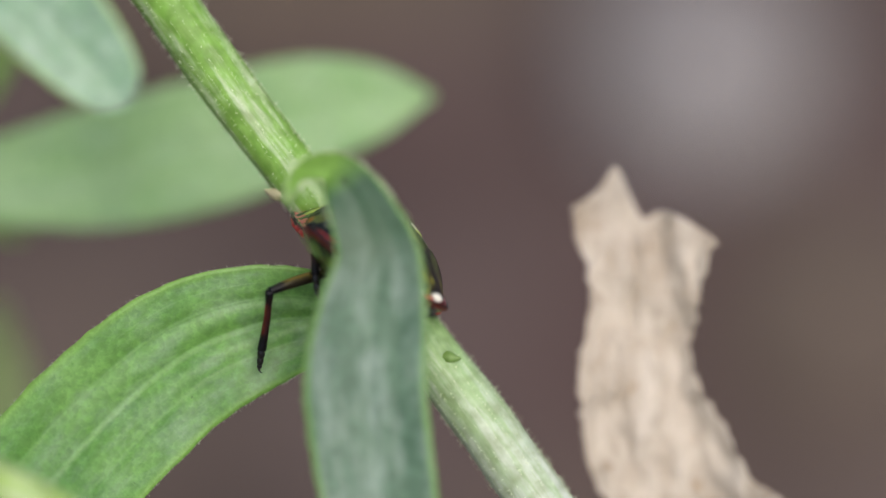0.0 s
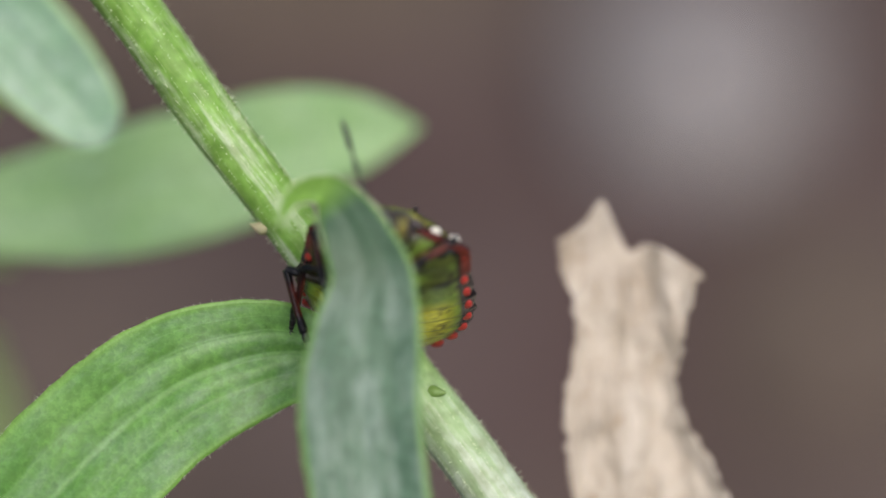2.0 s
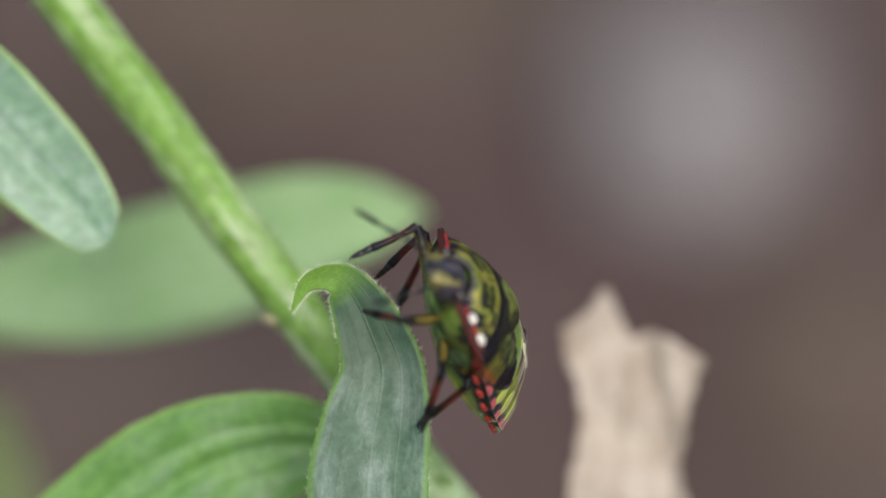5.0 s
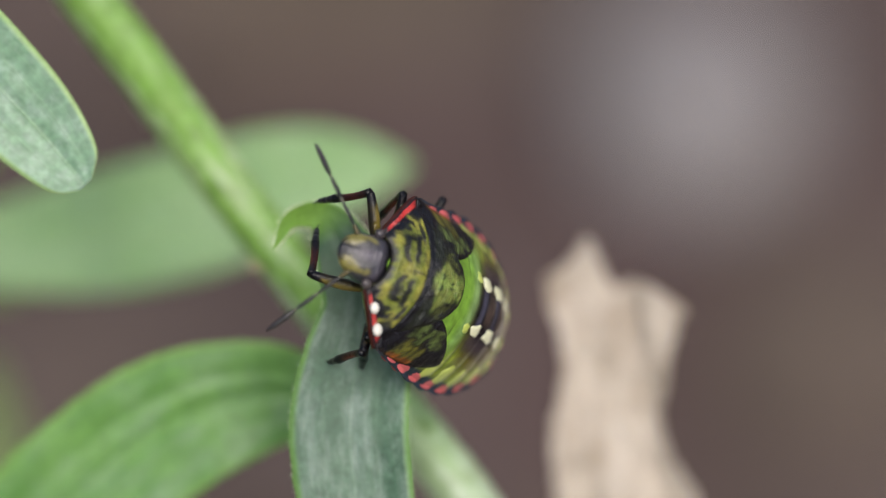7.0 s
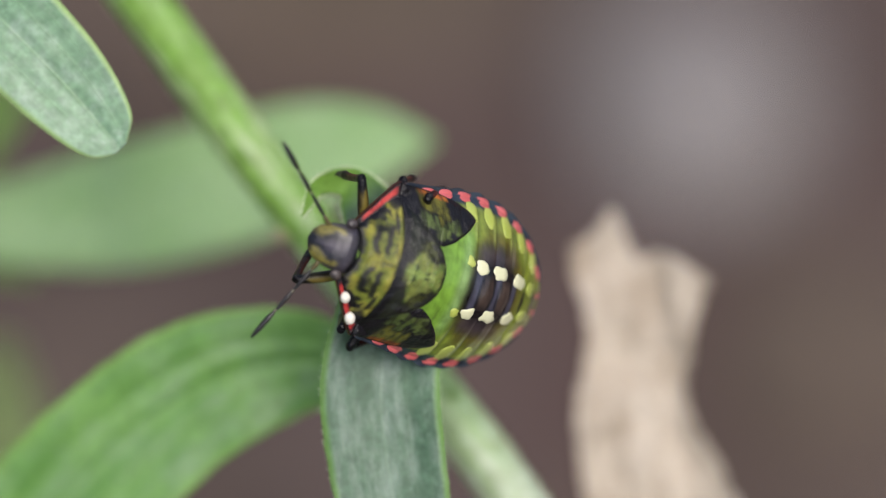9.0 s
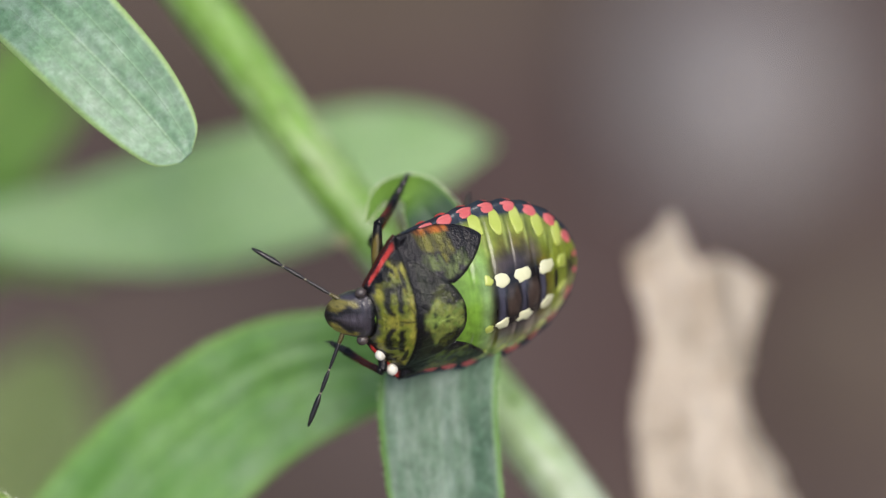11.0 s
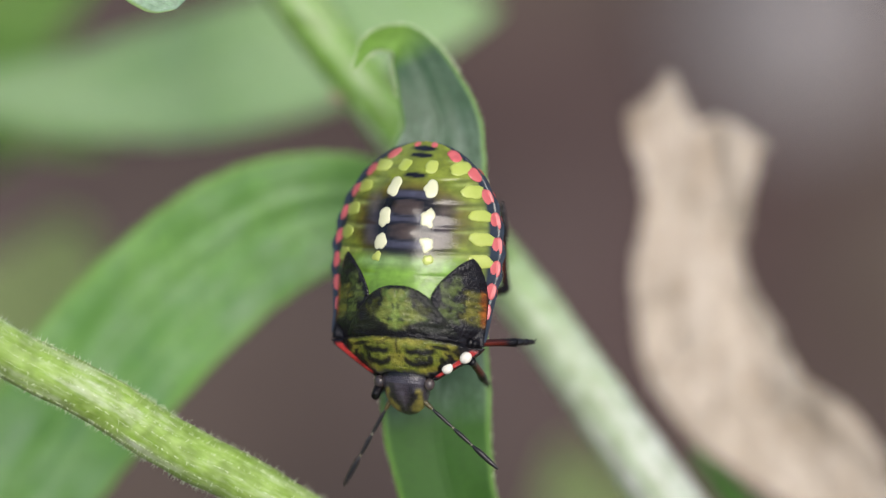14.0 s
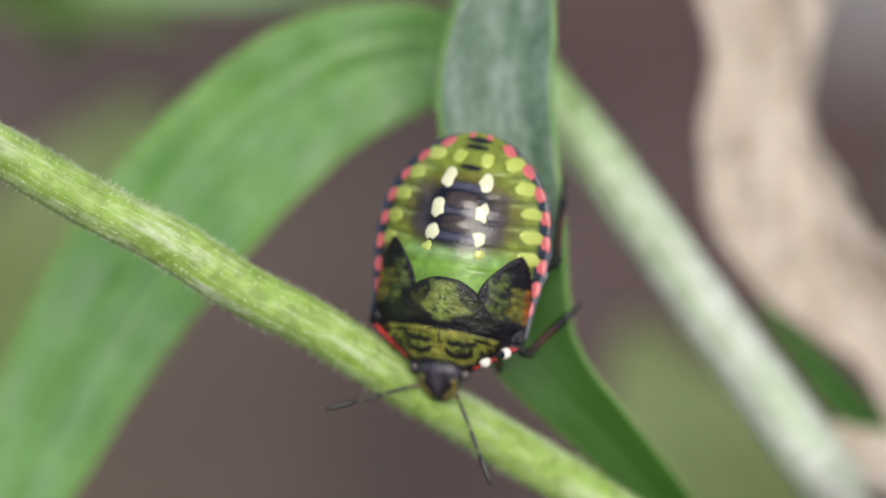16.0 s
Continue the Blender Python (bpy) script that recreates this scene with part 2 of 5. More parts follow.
def crumbs_and_litter(m):
    """Damp dark, reddish and straw-coloured patches over the soil."""
    n, l = m.node_tree.nodes, m.node_tree.links
    b = n["Principled BSDF"]
    place = n.new("ShaderNodeTexCoord")
    colour = b.inputs["Base Color"].links[0].from_socket
    for scale, low, high, tint in ((26.0, 0.5, 0.62, (0.072, 0.045, 0.041)), (19.0, 0.5, 0.66, (0.12, 0.096, 0.066)), (33.0, 0.58, 0.68, (0.045, 0.034, 0.031))):
        spread = node(n, "ShaderNodeTexNoise", Scale=scale, Detail=2.0)
        shift = n.new("ShaderNodeMapping")
        shift.inputs["Location"].default_value = (scale, 2 * scale, 0)
        l.new(place.outputs["Object"], shift.inputs[0])
        l.new(shift.outputs[0], spread.inputs["Vector"])
        r = ramp(n, [(low, (0, 0, 0)), (high, (0.6, 0.6, 0.6))])
        l.new(spread.outputs[0], r.inputs[0])
        colour = mixed(n, l, r.outputs[0], colour, tint)
    l.new(colour, b.inputs["Base Color"])


crumbs_and_litter(SOIL)
CLOD = plain_material("dry_soil", (0.07, 0.053, 0.042), (0.115, 0.089, 0.07), 160, 0.95, 0.8, 0.001, 0.1)
STONE = plain_material("pale_stone", (0.155, 0.139, 0.134), (0.225, 0.208, 0.2), 120, 0.9, 0.5, 0.001, 0.2)


# ---- builders ----
def spline(points, count):
    """Evenly spaced points on a smooth curve through the given rows of numbers."""
    p = np.array(points, float)
    p = np.vstack([2 * p[0] - p[1], p, 2 * p[-1] - p[-2]])
    out = []
    for i in np.linspace(0, len(points) - 1 - 1e-6, count):
        k, f = int(i), i - int(i)
        a, b, c, d = p[k], p[k + 1], p[k + 2], p[k + 3]
        out.append(0.5 * (2 * b + (c - a) * f + (2 * a - 5 * b + 4 * c - d) * f * f + (3 * b - a - 3 * c + d) * f ** 3))
    return np.array(out)


BASES, PIVOTS = {}, {}


def thing(name, base, label, category, group=""):
    """An empty at a place of the plan, under which a thing's parts hang."""
    ob = new(name)
    ob.empty_display_size = 0.002
    ob.matrix_world = PLAN @ pose(*(c * MM for c in base))
    BASES[ob] = Vector(base)
    return tagged(ob, label, category, group)


def mesh_of(name, verts, faces, material, uvs=None, smooth=True, colours=None):
    me = bpy.data.meshes.new(name)
    me.from_pydata([tuple(c * MM for c in v) for v in verts], [], faces)
    me.materials.append(material)
    if smooth:
        me.polygons.foreach_set("use_smooth", [True] * len(me.polygons))
    if uvs is not None:
        layer = me.uv_layers.new(name="map")
        for loop in me.loops:
            layer.data[loop.index].uv = uvs[loop.vertex_index]
    if colours is not None:
        layer = me.color_attributes.new("pigment", "FLOAT_COLOR", "POINT")
        layer.data.foreach_set("color", np.array([(*c, 1.0) for c in colours], dtype=np.float32).ravel())
    bm = bmesh.new()
    bm.from_mesh(me)
    bmesh.ops.recalc_face_normals(bm, faces=bm.faces)
    bm.to_mesh(me)
    bm.free()
    return me


def part(name, made, parent, label="", pivot=None):
    """Links a mesh in plan millimetres (verts, faces, material, ...) under a thing or a part."""
    verts, *rest = made
    root = parent if parent in BASES else parent.parent
    base = BASES[root]
    zero = Vector(pivot) if pivot else PIVOTS.get(parent, base)
    ob = new(name, mesh_of(name, [Vector(v) - zero for v in verts], *rest))
    ob.parent = parent
    ob.location = (zero - PIVOTS.get(parent, base)) * MM
    PIVOTS[ob] = zero
    return tagged(ob, label)


def blade(points, widths, material, fold=0.18, tilts=(0, 0), thick=0.22, count=72, across=14, wave=0.0, seed=0, teeth=0.0, grooves=1.0):
    """A leaf blade along a curve: half-widths, fold along the midrib, tilts about the curve in degrees, real thickness."""
    line = spline(points, count)
    half = np.maximum(spline([[w] for w in widths], count)[:, 0], 0.03)
    tilt = spline([[a] for a in tilts], count)[:, 0] if len(tilts) > 1 else np.full(count, tilts[0])
    verts, uvs, faces = [], [], []
    sides = []
    for i in range(count):
        t = Vector(line[min(i + 1, count - 1)] - line[max(i - 1, 0)]).normalized()
        n = Vector((0, 0, 1))
        n = (n - t * n.dot(t)).normalized()
        n = Matrix.Rotation(radians(tilt[i]), 3, t) @ n
        sides.append((t, n, t.cross(n)))
    for layer in (0, 1):
        for i in range(count):
            t, n, s = sides[i]
            for j in range(across + 1):
                v = 2 * j / across - 1
                w = half[i]
                edge = 1 + teeth * (noise.noise((i * 0.9, v * 0.7 + seed, 3.1))) * abs(v) ** 6
                ripple = wave * w * v * abs(v) * math.sin(i * 0.31 + seed + (1.3 if v > 0 else 0)) + 0.05 * w * noise.noise((i * 0.16, v * 2.2, seed * 1.7))
                groove = grooves * (-0.07 * w * math.exp(-(v / 0.12) ** 2) - 0.03 * w * math.exp(-((abs(v) - 0.43) / 0.08) ** 2))
                lift = fold * w * (abs(v) ** 1.4) + ripple + groove
                taper = thick * (1 - 0.6 * abs(v)) * min(1.0, 0.25 + w)
                verts.append(Vector(line[i]) + s * (v * w * edge) + n * (lift - layer * taper))
                uvs.append((i / (count - 1), (v + 1) / 2))
    m = across + 1
    total = count * m
    for i in range(count - 1):
        for j in range(across):
            a = i * m + j
            faces.append((a, a + 1, a + m + 1, a + m))
            faces.append((total + a, total + a + m, total + a + m + 1, total + a + 1))
        for j in (0, across):
            a = i * m + j
            faces.append((a, a + m, total + a + m, total + a))
    for i in (0, count - 1):
        for j in range(across):
            a = i * m + j
            faces.append((a, a + 1, total + a + 1, total + a))
    return verts, faces, material, uvs


def tube(points, radii, material, count=60, sides=14, rough=0.0, ridges=0.0, seed=0):
    """A closed round rod along a curve with changing radius, slightly uneven or ridged."""
    line = spline(points, count)
    rad = spline([[r] for r in radii], count)[:, 0]
    verts, faces, uvs = [], [], []
    ref = Vector((0.13, 0.21, 1)).normalized()
    for i in range(count):
        t = Vector(line[min(i + 1, count - 1)] - line[max(i - 1, 0)]).normalized()
        a = t.cross(ref).normalized()
        b = t.cross(a)
        for j in range(sides):
            ang = 2 * math.pi * j / sides
            r = rad[i] * (1 + rough * noise.noise((i * 0.35, math.cos(ang) * 1.5, math.sin(ang) * 1.5 + seed)) + ridges * math.cos(5 * ang))
            verts.append(Vector(line[i]) + a * (r * math.cos(ang)) + b * (r * math.sin(ang)))
            uvs.append((j / sides, i / count * 6))
    for i in range(count - 1):
        for j in range(sides):
            k = (j + 1) % sides
            faces.append((i * sides + j, i * sides + k, (i + 1) * sides + k, (i + 1) * sides + j))
    faces.append(tuple(range(sides)))
    faces.append(tuple((count - 1) * sides + j for j in range(sides)))
    return verts, faces, material, uvs


def hairs(roots, length, width, material, seed):
    """Many fine tapered hairs, each from a root and a direction."""
    rnd = random.Random(seed)
    verts, faces = [], []
    for p, d in roots:
        d = Vector(d).normalized()
        d = (d + Vector([rnd.uniform(-0.5, 0.5) for _ in range(3)])).normalized()
        s = d.cross(Vector((0.3, 0.2, 0.9))).normalized()
        q = d.cross(s)
        ln, w = length * rnd.uniform(0.4, 1.2), width * rnd.uniform(0.7, 1.2)
        k = len(verts)
        verts += [p + s * w, p - s * w * 0.5 + q * w * 0.8, p - s * w * 0.5 - q * w * 0.8, p + d * ln + s * rnd.uniform(-0.2, 0.2) * ln]
        faces += [(k, k + 1, k + 3), (k + 1, k + 2, k + 3), (k + 2, k, k + 3)]
    return verts, faces, material


# ---- ground ----
def ground():
    n, size = 90, 0.9
    verts, faces = [], []
    for i in range(n + 1):
        for j in range(n + 1):
            a, b = 2 * i / n - 1, 2 * j / n - 1
            x, y = a * abs(a) * size, b * abs(b) * size
            z = 0.004 * noise.fractal((x * 30, y * 30, 0.4), 0.8, 2.2, 4)
            if i in (0, n):
                x, z = a * 900, 0
            if j in (0, n):
                y, z = b * 900, 0
            verts.append((x, y, z - 0.002))
            faces += [((i * (n + 1) + j), ((i + 1) * (n + 1) + j), ((i + 1) * (n + 1) + j + 1), (i * (n + 1) + j + 1))] if i < n and j < n else []
    me = bpy.data.meshes.new("ground")
    me.from_pydata(verts, [], faces)
    me.materials.append(SOIL)
    me.polygons.foreach_set("use_smooth", [True] * len(me.polygons))
    tagged(new("ground", me), "bare brown garden soil, blurred behind the plant", "soil", kind="structure")


def stone(name, x, y, rx, ry, rz, seed, material, label):
    bm = bmesh.new()
    bmesh.ops.create_icosphere(bm, subdivisions=4, radius=1)
    for v in bm.verts:
        k = 1 + 0.16 * noise.noise(v.co * 1.4 + Vector((seed, 0, 0))) + 0.05 * noise.noise(v.co * 5)
        v.co = Vector((v.co.x * rx * k, v.co.y * ry * k, v.co.z * rz * k)) * MM
    for f in bm.faces:
        f.smooth = True
    me = bpy.data.meshes.new(name)
    bm.to_mesh(me)
    bm.free()
    me.materials.append(material)
    ob = new(name, me)
    ob.location = (x * MM, y * MM, rz * 0.35 * MM)
    tagged(ob, label, name.replace("_", " "))


ground()
stone("stone", 15.1, 107.4, 7.2, 8.6, 3.5, 1, STONE, "pale grey rounded stone lying on the soil")
# made-up clods, added to brighten the blurred ground
stone("soil_clod", 23.5, 88, 8.0, 9.0, 2.0, 4, CLOD, "light brown clod added to brighten the blurred soil")
stone("soil_clod", -14.5, 112, 5.0, 5.0, 2.0, 7, CLOD, "light brown clod added to brighten the blurred soil")

# ---- the weed that the bug climbs ----
weed = thing("weed_plant", (19.53, -39.80, -60.00), "green downy weed with narrow leaves growing from soil", "plant")
STEM_ROD = tube([(-20.08, 17.38, -9.50), (-16.09, 12.22, -9.50), (-12.34, 7.29, -9.50), (-9.83, 3.78, -9.50), (-7.15, 0.26, -9.50), (-3.57, -4.48, -9.50), (0.02, -9.12, -9.50), (3.07, -13.39, -9.50), (7.44, -19.51, -10.50), (10.61, -24.01, -14.00), (16.10, -32.92, -45.00), (22.79, -46.44, -120.00)],
     [1.1, 1.14, 1.15, 1.12, 1.08, 1.1, 1.16, 1.22, 1.3, 1.35, 1.4, 1.5], STEM, 90, 18, 0.05, 0.02)
part("stem", STEM_ROD, weed, "pale green stem with whitish down")
BRANCH_ROD = tube([(-26.89, -7.49, 4.00), (-23.36, -9.51, 3.50), (-20.05, -11.42, 3.00), (-16.71, -13.12, 2.50), (-14.15, -14.79, 2.00), (-10.47, -16.75, 1.00), (-5.54, -19.85, -0.80), (-1.02, -22.63, -2.20), (3.11, -25.32, -3.50), (9.63, -29.6, -5.50)],
     [0.98, 1.02, 1.04, 1.06, 1.06, 1.05, 1.02, 1.03, 1.06, 1.08], FRONT_STEM, 80, 18, 0.07, 0.02, 3)
BRANCH_PIVOT = (-1.01, -22.28, -1.80)
branch = part("branch", BRANCH_ROD, weed, "pale hairy side branch", BRANCH_PIVOT)

LEAF_PIVOT = (-4.20, 0.25, -1.50)
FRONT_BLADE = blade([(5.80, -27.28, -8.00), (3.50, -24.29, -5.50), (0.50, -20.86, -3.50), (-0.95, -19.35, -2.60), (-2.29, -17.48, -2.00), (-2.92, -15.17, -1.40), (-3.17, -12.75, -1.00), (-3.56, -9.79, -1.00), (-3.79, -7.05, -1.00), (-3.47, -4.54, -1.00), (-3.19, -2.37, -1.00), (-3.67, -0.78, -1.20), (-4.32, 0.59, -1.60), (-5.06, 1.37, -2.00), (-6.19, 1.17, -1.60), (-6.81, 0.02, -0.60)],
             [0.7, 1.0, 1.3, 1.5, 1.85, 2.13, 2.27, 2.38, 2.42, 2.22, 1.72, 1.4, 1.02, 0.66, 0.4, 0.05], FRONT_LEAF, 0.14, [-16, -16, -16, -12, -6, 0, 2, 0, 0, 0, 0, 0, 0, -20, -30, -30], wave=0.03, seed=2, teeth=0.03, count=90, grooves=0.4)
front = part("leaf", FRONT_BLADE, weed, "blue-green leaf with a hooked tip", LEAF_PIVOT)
LEFT_PIVOT = (-3.37, -4.66, -9.00)
LEFT_BLADE = blade([(-3.37, -4.66, -9.00), (-5.23, -5.01, -8.80), (-7.81, -5.12, -8.50), (-11.07, -6.17, -8.50), (-14.36, -8.63, -8.70), (-17.65, -12.15, -9.00), (-20.74, -16.40, -9.60), (-23.37, -21.60, -10.20), (-25.08, -26.38, -11.00), (-25.86, -30.24, -12.00)],
            [0.6, 1.6, 2.4, 2.95, 3.2, 3.25, 3.0, 2.4, 1.3, 0.1], LEFT_LEAF, 0.16, [-8, -8, -8, -5, 0, 0, 0, 0, 0, 0], wave=0.03, seed=5, teeth=0.03, across=28, grooves=1.5)
left = part("leaf", LEFT_BLADE, weed, "bright green arching leaf", LEFT_PIVOT)
part("leaf", blade([(-1.33, 3.68, -26.00), (-3.56, 3.48, -26.00), (-6.52, 2.99, -26.00), (-9.98, 1.88, -26.00), (-13.44, 1.01, -26.00), (-16.95, 0.40, -27.00), (-20.91, 0.02, -27.00), (-25.62, 0.27, -27.00)],
     [0.1, 1.5, 2.35, 2.75, 2.75, 2.4, 1.6, 0.5], BACK_LEAF, 0.1, [0, 0, 0, 0, 0, 0, 0, 0], wave=0.02, seed=8), weed, "pale green leaf behind the stem")
GREY_PIVOT = (-26.64, 14.44, -2.00)
grey = part("leaf", blade([(-14.20, 2.55, 3.60), (-14.75, 3.15, 3.60), (-16.20, 4.85, 3.50), (-18.00, 6.75, 3.50), (-19.95, 8.65, 2.50), (-23.10, 11.20, -1.00), (-26.64, 14.44, -2.00)],
     [0.35, 1.3, 1.9, 2.15, 2.2, 1.9, 0.8], GREY_LEAF, 0.12, [0, 0, 0, 0, 0, 0, 0], wave=0.03, seed=11), weed, "grey-green leaf with a rounded tip", GREY_PIVOT)

def bud(x, y, z, way, size, seed, material):
    """A small bract: a tapered scale that leans off the stem."""
    way = Vector(way).normalized()
    line = [Vector((x, y, z)) + way * (size * f) + Vector((0, 0.12 * size * f * f, 0)) for f in (0, 0.35, 0.7, 1.0)]
    return tube([tuple(p) for p in line], [0.34 * size, 0.36 * size, 0.2 * size, 0.03], material, 14, 10, 0.15, 0, seed)


BRACT = plain_material("bract", (0.22, 0.26, 0.1), (0.4, 0.3, 0.22), 900, 0.6)
SCALE = plain_material("green_bract", (0.1, 0.19, 0.03), (0.17, 0.27, 0.07), 900, 0.5)
part("bud", bud(*(-7.54, -0.80, -9.10), (-1, 0.25, 0.2), 0.7, 1, BRACT), weed, "tiny pinkish bract on the stem")
part("bud", bud(*(-0.98, -7.28, -8.70), (0.9, -0.2, 0.3), 0.75, 4, SCALE), weed, "tiny dark green bract on the stem")


def stem_hairs(made, length, count, seed):
    """Down on a rod: hairs that stand off its surface."""
    verts = made[0]
    rnd = random.Random(seed)
    sides = 18
    roots = []
    for _ in range(count):
        k = rnd.randrange(len(verts) - sides)
        ring = k // sides
        centre = sum((Vector(v) for v in verts[ring * sides:(ring + 1) * sides]), Vector()) / sides
        f = rnd.random()
        p = Vector(verts[k]).lerp(Vector(verts[k + sides]), f)
        roots.append((p, Vector(verts[k]) - centre))
    return hairs(roots, length, 0.014, FUZZ, seed)


def edge_hairs(made, count, across, length, number, seed):
    """Fine hairs along both edges of a blade."""
    verts = made[0]
    rnd = random.Random(seed)
    m, roots = across + 1, []
    for _ in range(number):
        i, j = rnd.randrange(count - 1), rnd.choice((0, across))
        a, b = Vector(verts[i * m + j]), Vector(verts[(i + 1) * m + j])
        inward = Vector(verts[i * m + (1 if j == 0 else across - 1)])
        roots.append((a.lerp(b, rnd.random()), (a - inward).normalized() + (b - a).normalized() * 0.6))
    return hairs(roots, length, 0.01, FUZZ, seed)


SCAR = plain_material("leaf_scar", (0.012, 0.015, 0.006), (0.05, 0.05, 0.02), 2500, 0.7)


def scar(made, x, y, size, seed):
    """A dark flattened blemish on the blade nearest to a place of the plan."""
    at = min(made[0][:len(made[0]) // 2], key=lambda v: (v[0] - x) ** 2 + (v[1] - y) ** 2)
    verts, faces = [(*(Vector(at) + Vector((0, 0, 0.05))),)], []
    rnd = random.Random(seed)
    for k in range(12):
        a, r = 2 * math.pi * k / 12, size * rnd.uniform(0.55, 1.1)
        verts.append((at[0] + r * 0.7 * math.cos(a), at[1] + r * math.sin(a), at[2] - 0.03))
    faces = [(0, k, k % 12 + 1) for k in range(1, 13)] + [tuple(range(12, 0, -1))]
    return verts, faces, SCAR


for (x, y, z), size, seed in (((-14.84, -12.64, -6.50), 0.2, 1), ((-14.68, -12.17, -6.50), 0.12, 2), ((-11.22, -8.09, -6.00), 0.07, 3), ((-13.43, -11.34, -6.00), 0.06, 4)):
    part("blemish", scar(LEFT_BLADE, x, y, size, seed), left, "small dark scar")

tagged(part("down", stem_hairs(STEM_ROD, 0.22, 5000, 3), weed), kind="stuff")
tagged(part("down", stem_hairs(BRANCH_ROD, 0.24, 5000, 4), branch), kind="stuff")
tagged(part("hair_fringe", edge_hairs(FRONT_BLADE, 90, 14, 0.16, 700, 5), front), kind="stuff")
tip = ([v for v in FRONT_BLADE[0][66 * 15:90 * 15]],)
tagged(part("hair_fringe", edge_hairs(tip, 24, 14, 0.24, 520, 9), front), kind="stuff")
tagged(part("hair_fringe", edge_hairs(LEFT_BLADE, 72, 28, 0.15, 500, 6), left), kind="stuff")

# ---- withered leaf ----
def withered(rows, tops, thick):
    """A brittle torn sheet between a left and a right edge, crumpled and cupped."""
    count, across = 140, 44
    side = spline(rows, count)
    top = spline([[c] for c in tops], across + 1)[:, 0]
    verts, faces = [], []
    for layer in (0, 1):
        for i in range(count):
            for j in range(across + 1):
                v = j / across
                x0, x1, y, z = side[i]
                fade = max(0.0, 1 - i / 36.0)
                x = x0 + (x1 - x0) * v + (0.2 * noise.noise((i * 0.25, j * 0.1, 5.0)) + 0.16 * noise.noise((i * 0.65, j * 0.1, 9.0)) + 0.1 * noise.noise((i * 1.7, j * 0.1, 2.0))) * (1 if j in (0, across) else 0.3)
                yy = y + top[j] * fade
                crumple = 0.9 * noise.fractal((x * 0.35, yy * 0.2, 2.0), 0.9, 2.1, 4) + 0.12 * noise.fractal((v * 9.0, yy * 0.25, 7.0), 0.9, 2.1, 3) + 0.9 * (abs(2 * v - 1) ** 2)
                verts.append((x, yy, z + crumple - layer * thick))
    m, total = across + 1, count * (across + 1)
    for i in range(count - 1):
        for j in range(across):
            a = i * m + j
            faces += [(a, a + 1, a + m + 1, a + m), (total + a, total + a + m, total + a + m + 1, total + a + 1)]
        for j in (0, across):
            a = i * m + j
            faces.append((a, a + m, total + a + m, total + a))
    for i in (0, count - 1):
        for j in range(across):
            a = i * m + j
            faces.append((a, a + 1, total + a + 1, total + a))
    return verts, faces, DEAD


dead = thing("withered_leaf", (15.23, -25.36, -16.00), "torn dry beige leaf caught beside the stem", "dead leaf")
part("blade", withered([(4.30, 10.25, -1.20, -15.50), (4.50, 9.90, -2.50, -15.50), (5.00, 9.60, -4.00, -15.50), (4.98, 9.42, -5.70, -15.50), (4.60, 9.20, -7.50, -15.50), (4.60, 9.90, -9.20, -15.50), (4.85, 11.00, -11.00, -15.50), (5.25, 11.80, -12.50, -15.50), (6.00, 13.60, -13.60, -15.50), (7.30, 14.90, -15.20, -15.80), (9.49, 15.60, -16.80, -16.10), (11.60, 15.95, -18.40, -16.40), (12.80, 16.30, -21.00, -16.70), (13.60, 16.70, -25.00, -17.00)],
     [0.0, 0.35, 0.85, 1.7, 0.6, -0.43, -0.15, -0.25, -0.55, -0.95, -1.3], 0.18), dead)

part("lobe", blade([(7.76, -21.68, -14.00), (9.90, -22.15, -14.00), (12.28, -22.11, -14.00), (15.18, -22.53, -15.00), (18.58, -22.96, -16.00)], [0.3, 1.5, 2.1, 2.0, 0.6], DEAD, 0.3, [-40, -40, -40, -35, -30], wave=0.2, seed=15, count=40), dead, "curled brown lobe")

# ---- blurred leaves of the neighbouring weeds ----
far = thing("weed_plant", (-40.87, -33.71, -120.00), "light green weed further back, out of focus", "plant")
part("leaf", blade([(-21.28, -5.20, -45.00), (-22.33, -8.34, -45.00), (-23.90, -11.74, -45.00), (-26.06, -15.71, -46.00), (-29.38, -20.02, -48.00)], [0.6, 3.4, 5.0, 4.6, 1.8], LIME_LEAF, 0.1, [0, 0, 0, 0, 0], count=30, seed=1), far)
part("leaf", blade([(-21.75, 9.82, -40.00), (-22.78, 6.98, -40.00), (-23.81, 3.63, -40.00), (-24.65, 0.28, -41.00), (-25.32, -3.09, -43.00)], [0.3, 1.8, 2.6, 2.2, 0.5], MID_LEAF, 0.1, [20, 20, 20, 20, 20], count=30, seed=3), far)
part("leaf", blade([(-19.31, -2.02, -38.00), (-21.62, -1.00, -38.00), (-24.18, 0.03, -38.00), (-27.33, 0.54, -39.00), (-30.51, 1.06, -40.00)], [0.2, 1.2, 2.0, 2.0, 1.0], MID_LEAF, 0.1, [0, 0, 0, 0, 0], count=30, seed=6), far)
part("leaf", blade([(-19.45, 6.39, -36.00), (-21.24, 4.61, -36.00), (-23.27, 2.83, -36.00), (-25.90, 1.30, -37.00), (-28.79, 0.03, -38.00)], [0.2, 1.0, 1.5, 1.4, 0.6], MID_LEAF, 0.1, [25, 25, 25, 25, 25], count=30, seed=16), far)
part("stem", tube([(-31.20, 3.65, -42.00), (-31.83, -6.79, -46.00), (-34.21, -17.98, -60.00), (-40.87, -33.71, -120.00)], [0.8, 0.9, 1.0, 1.1], STEM, 40, 12), far)
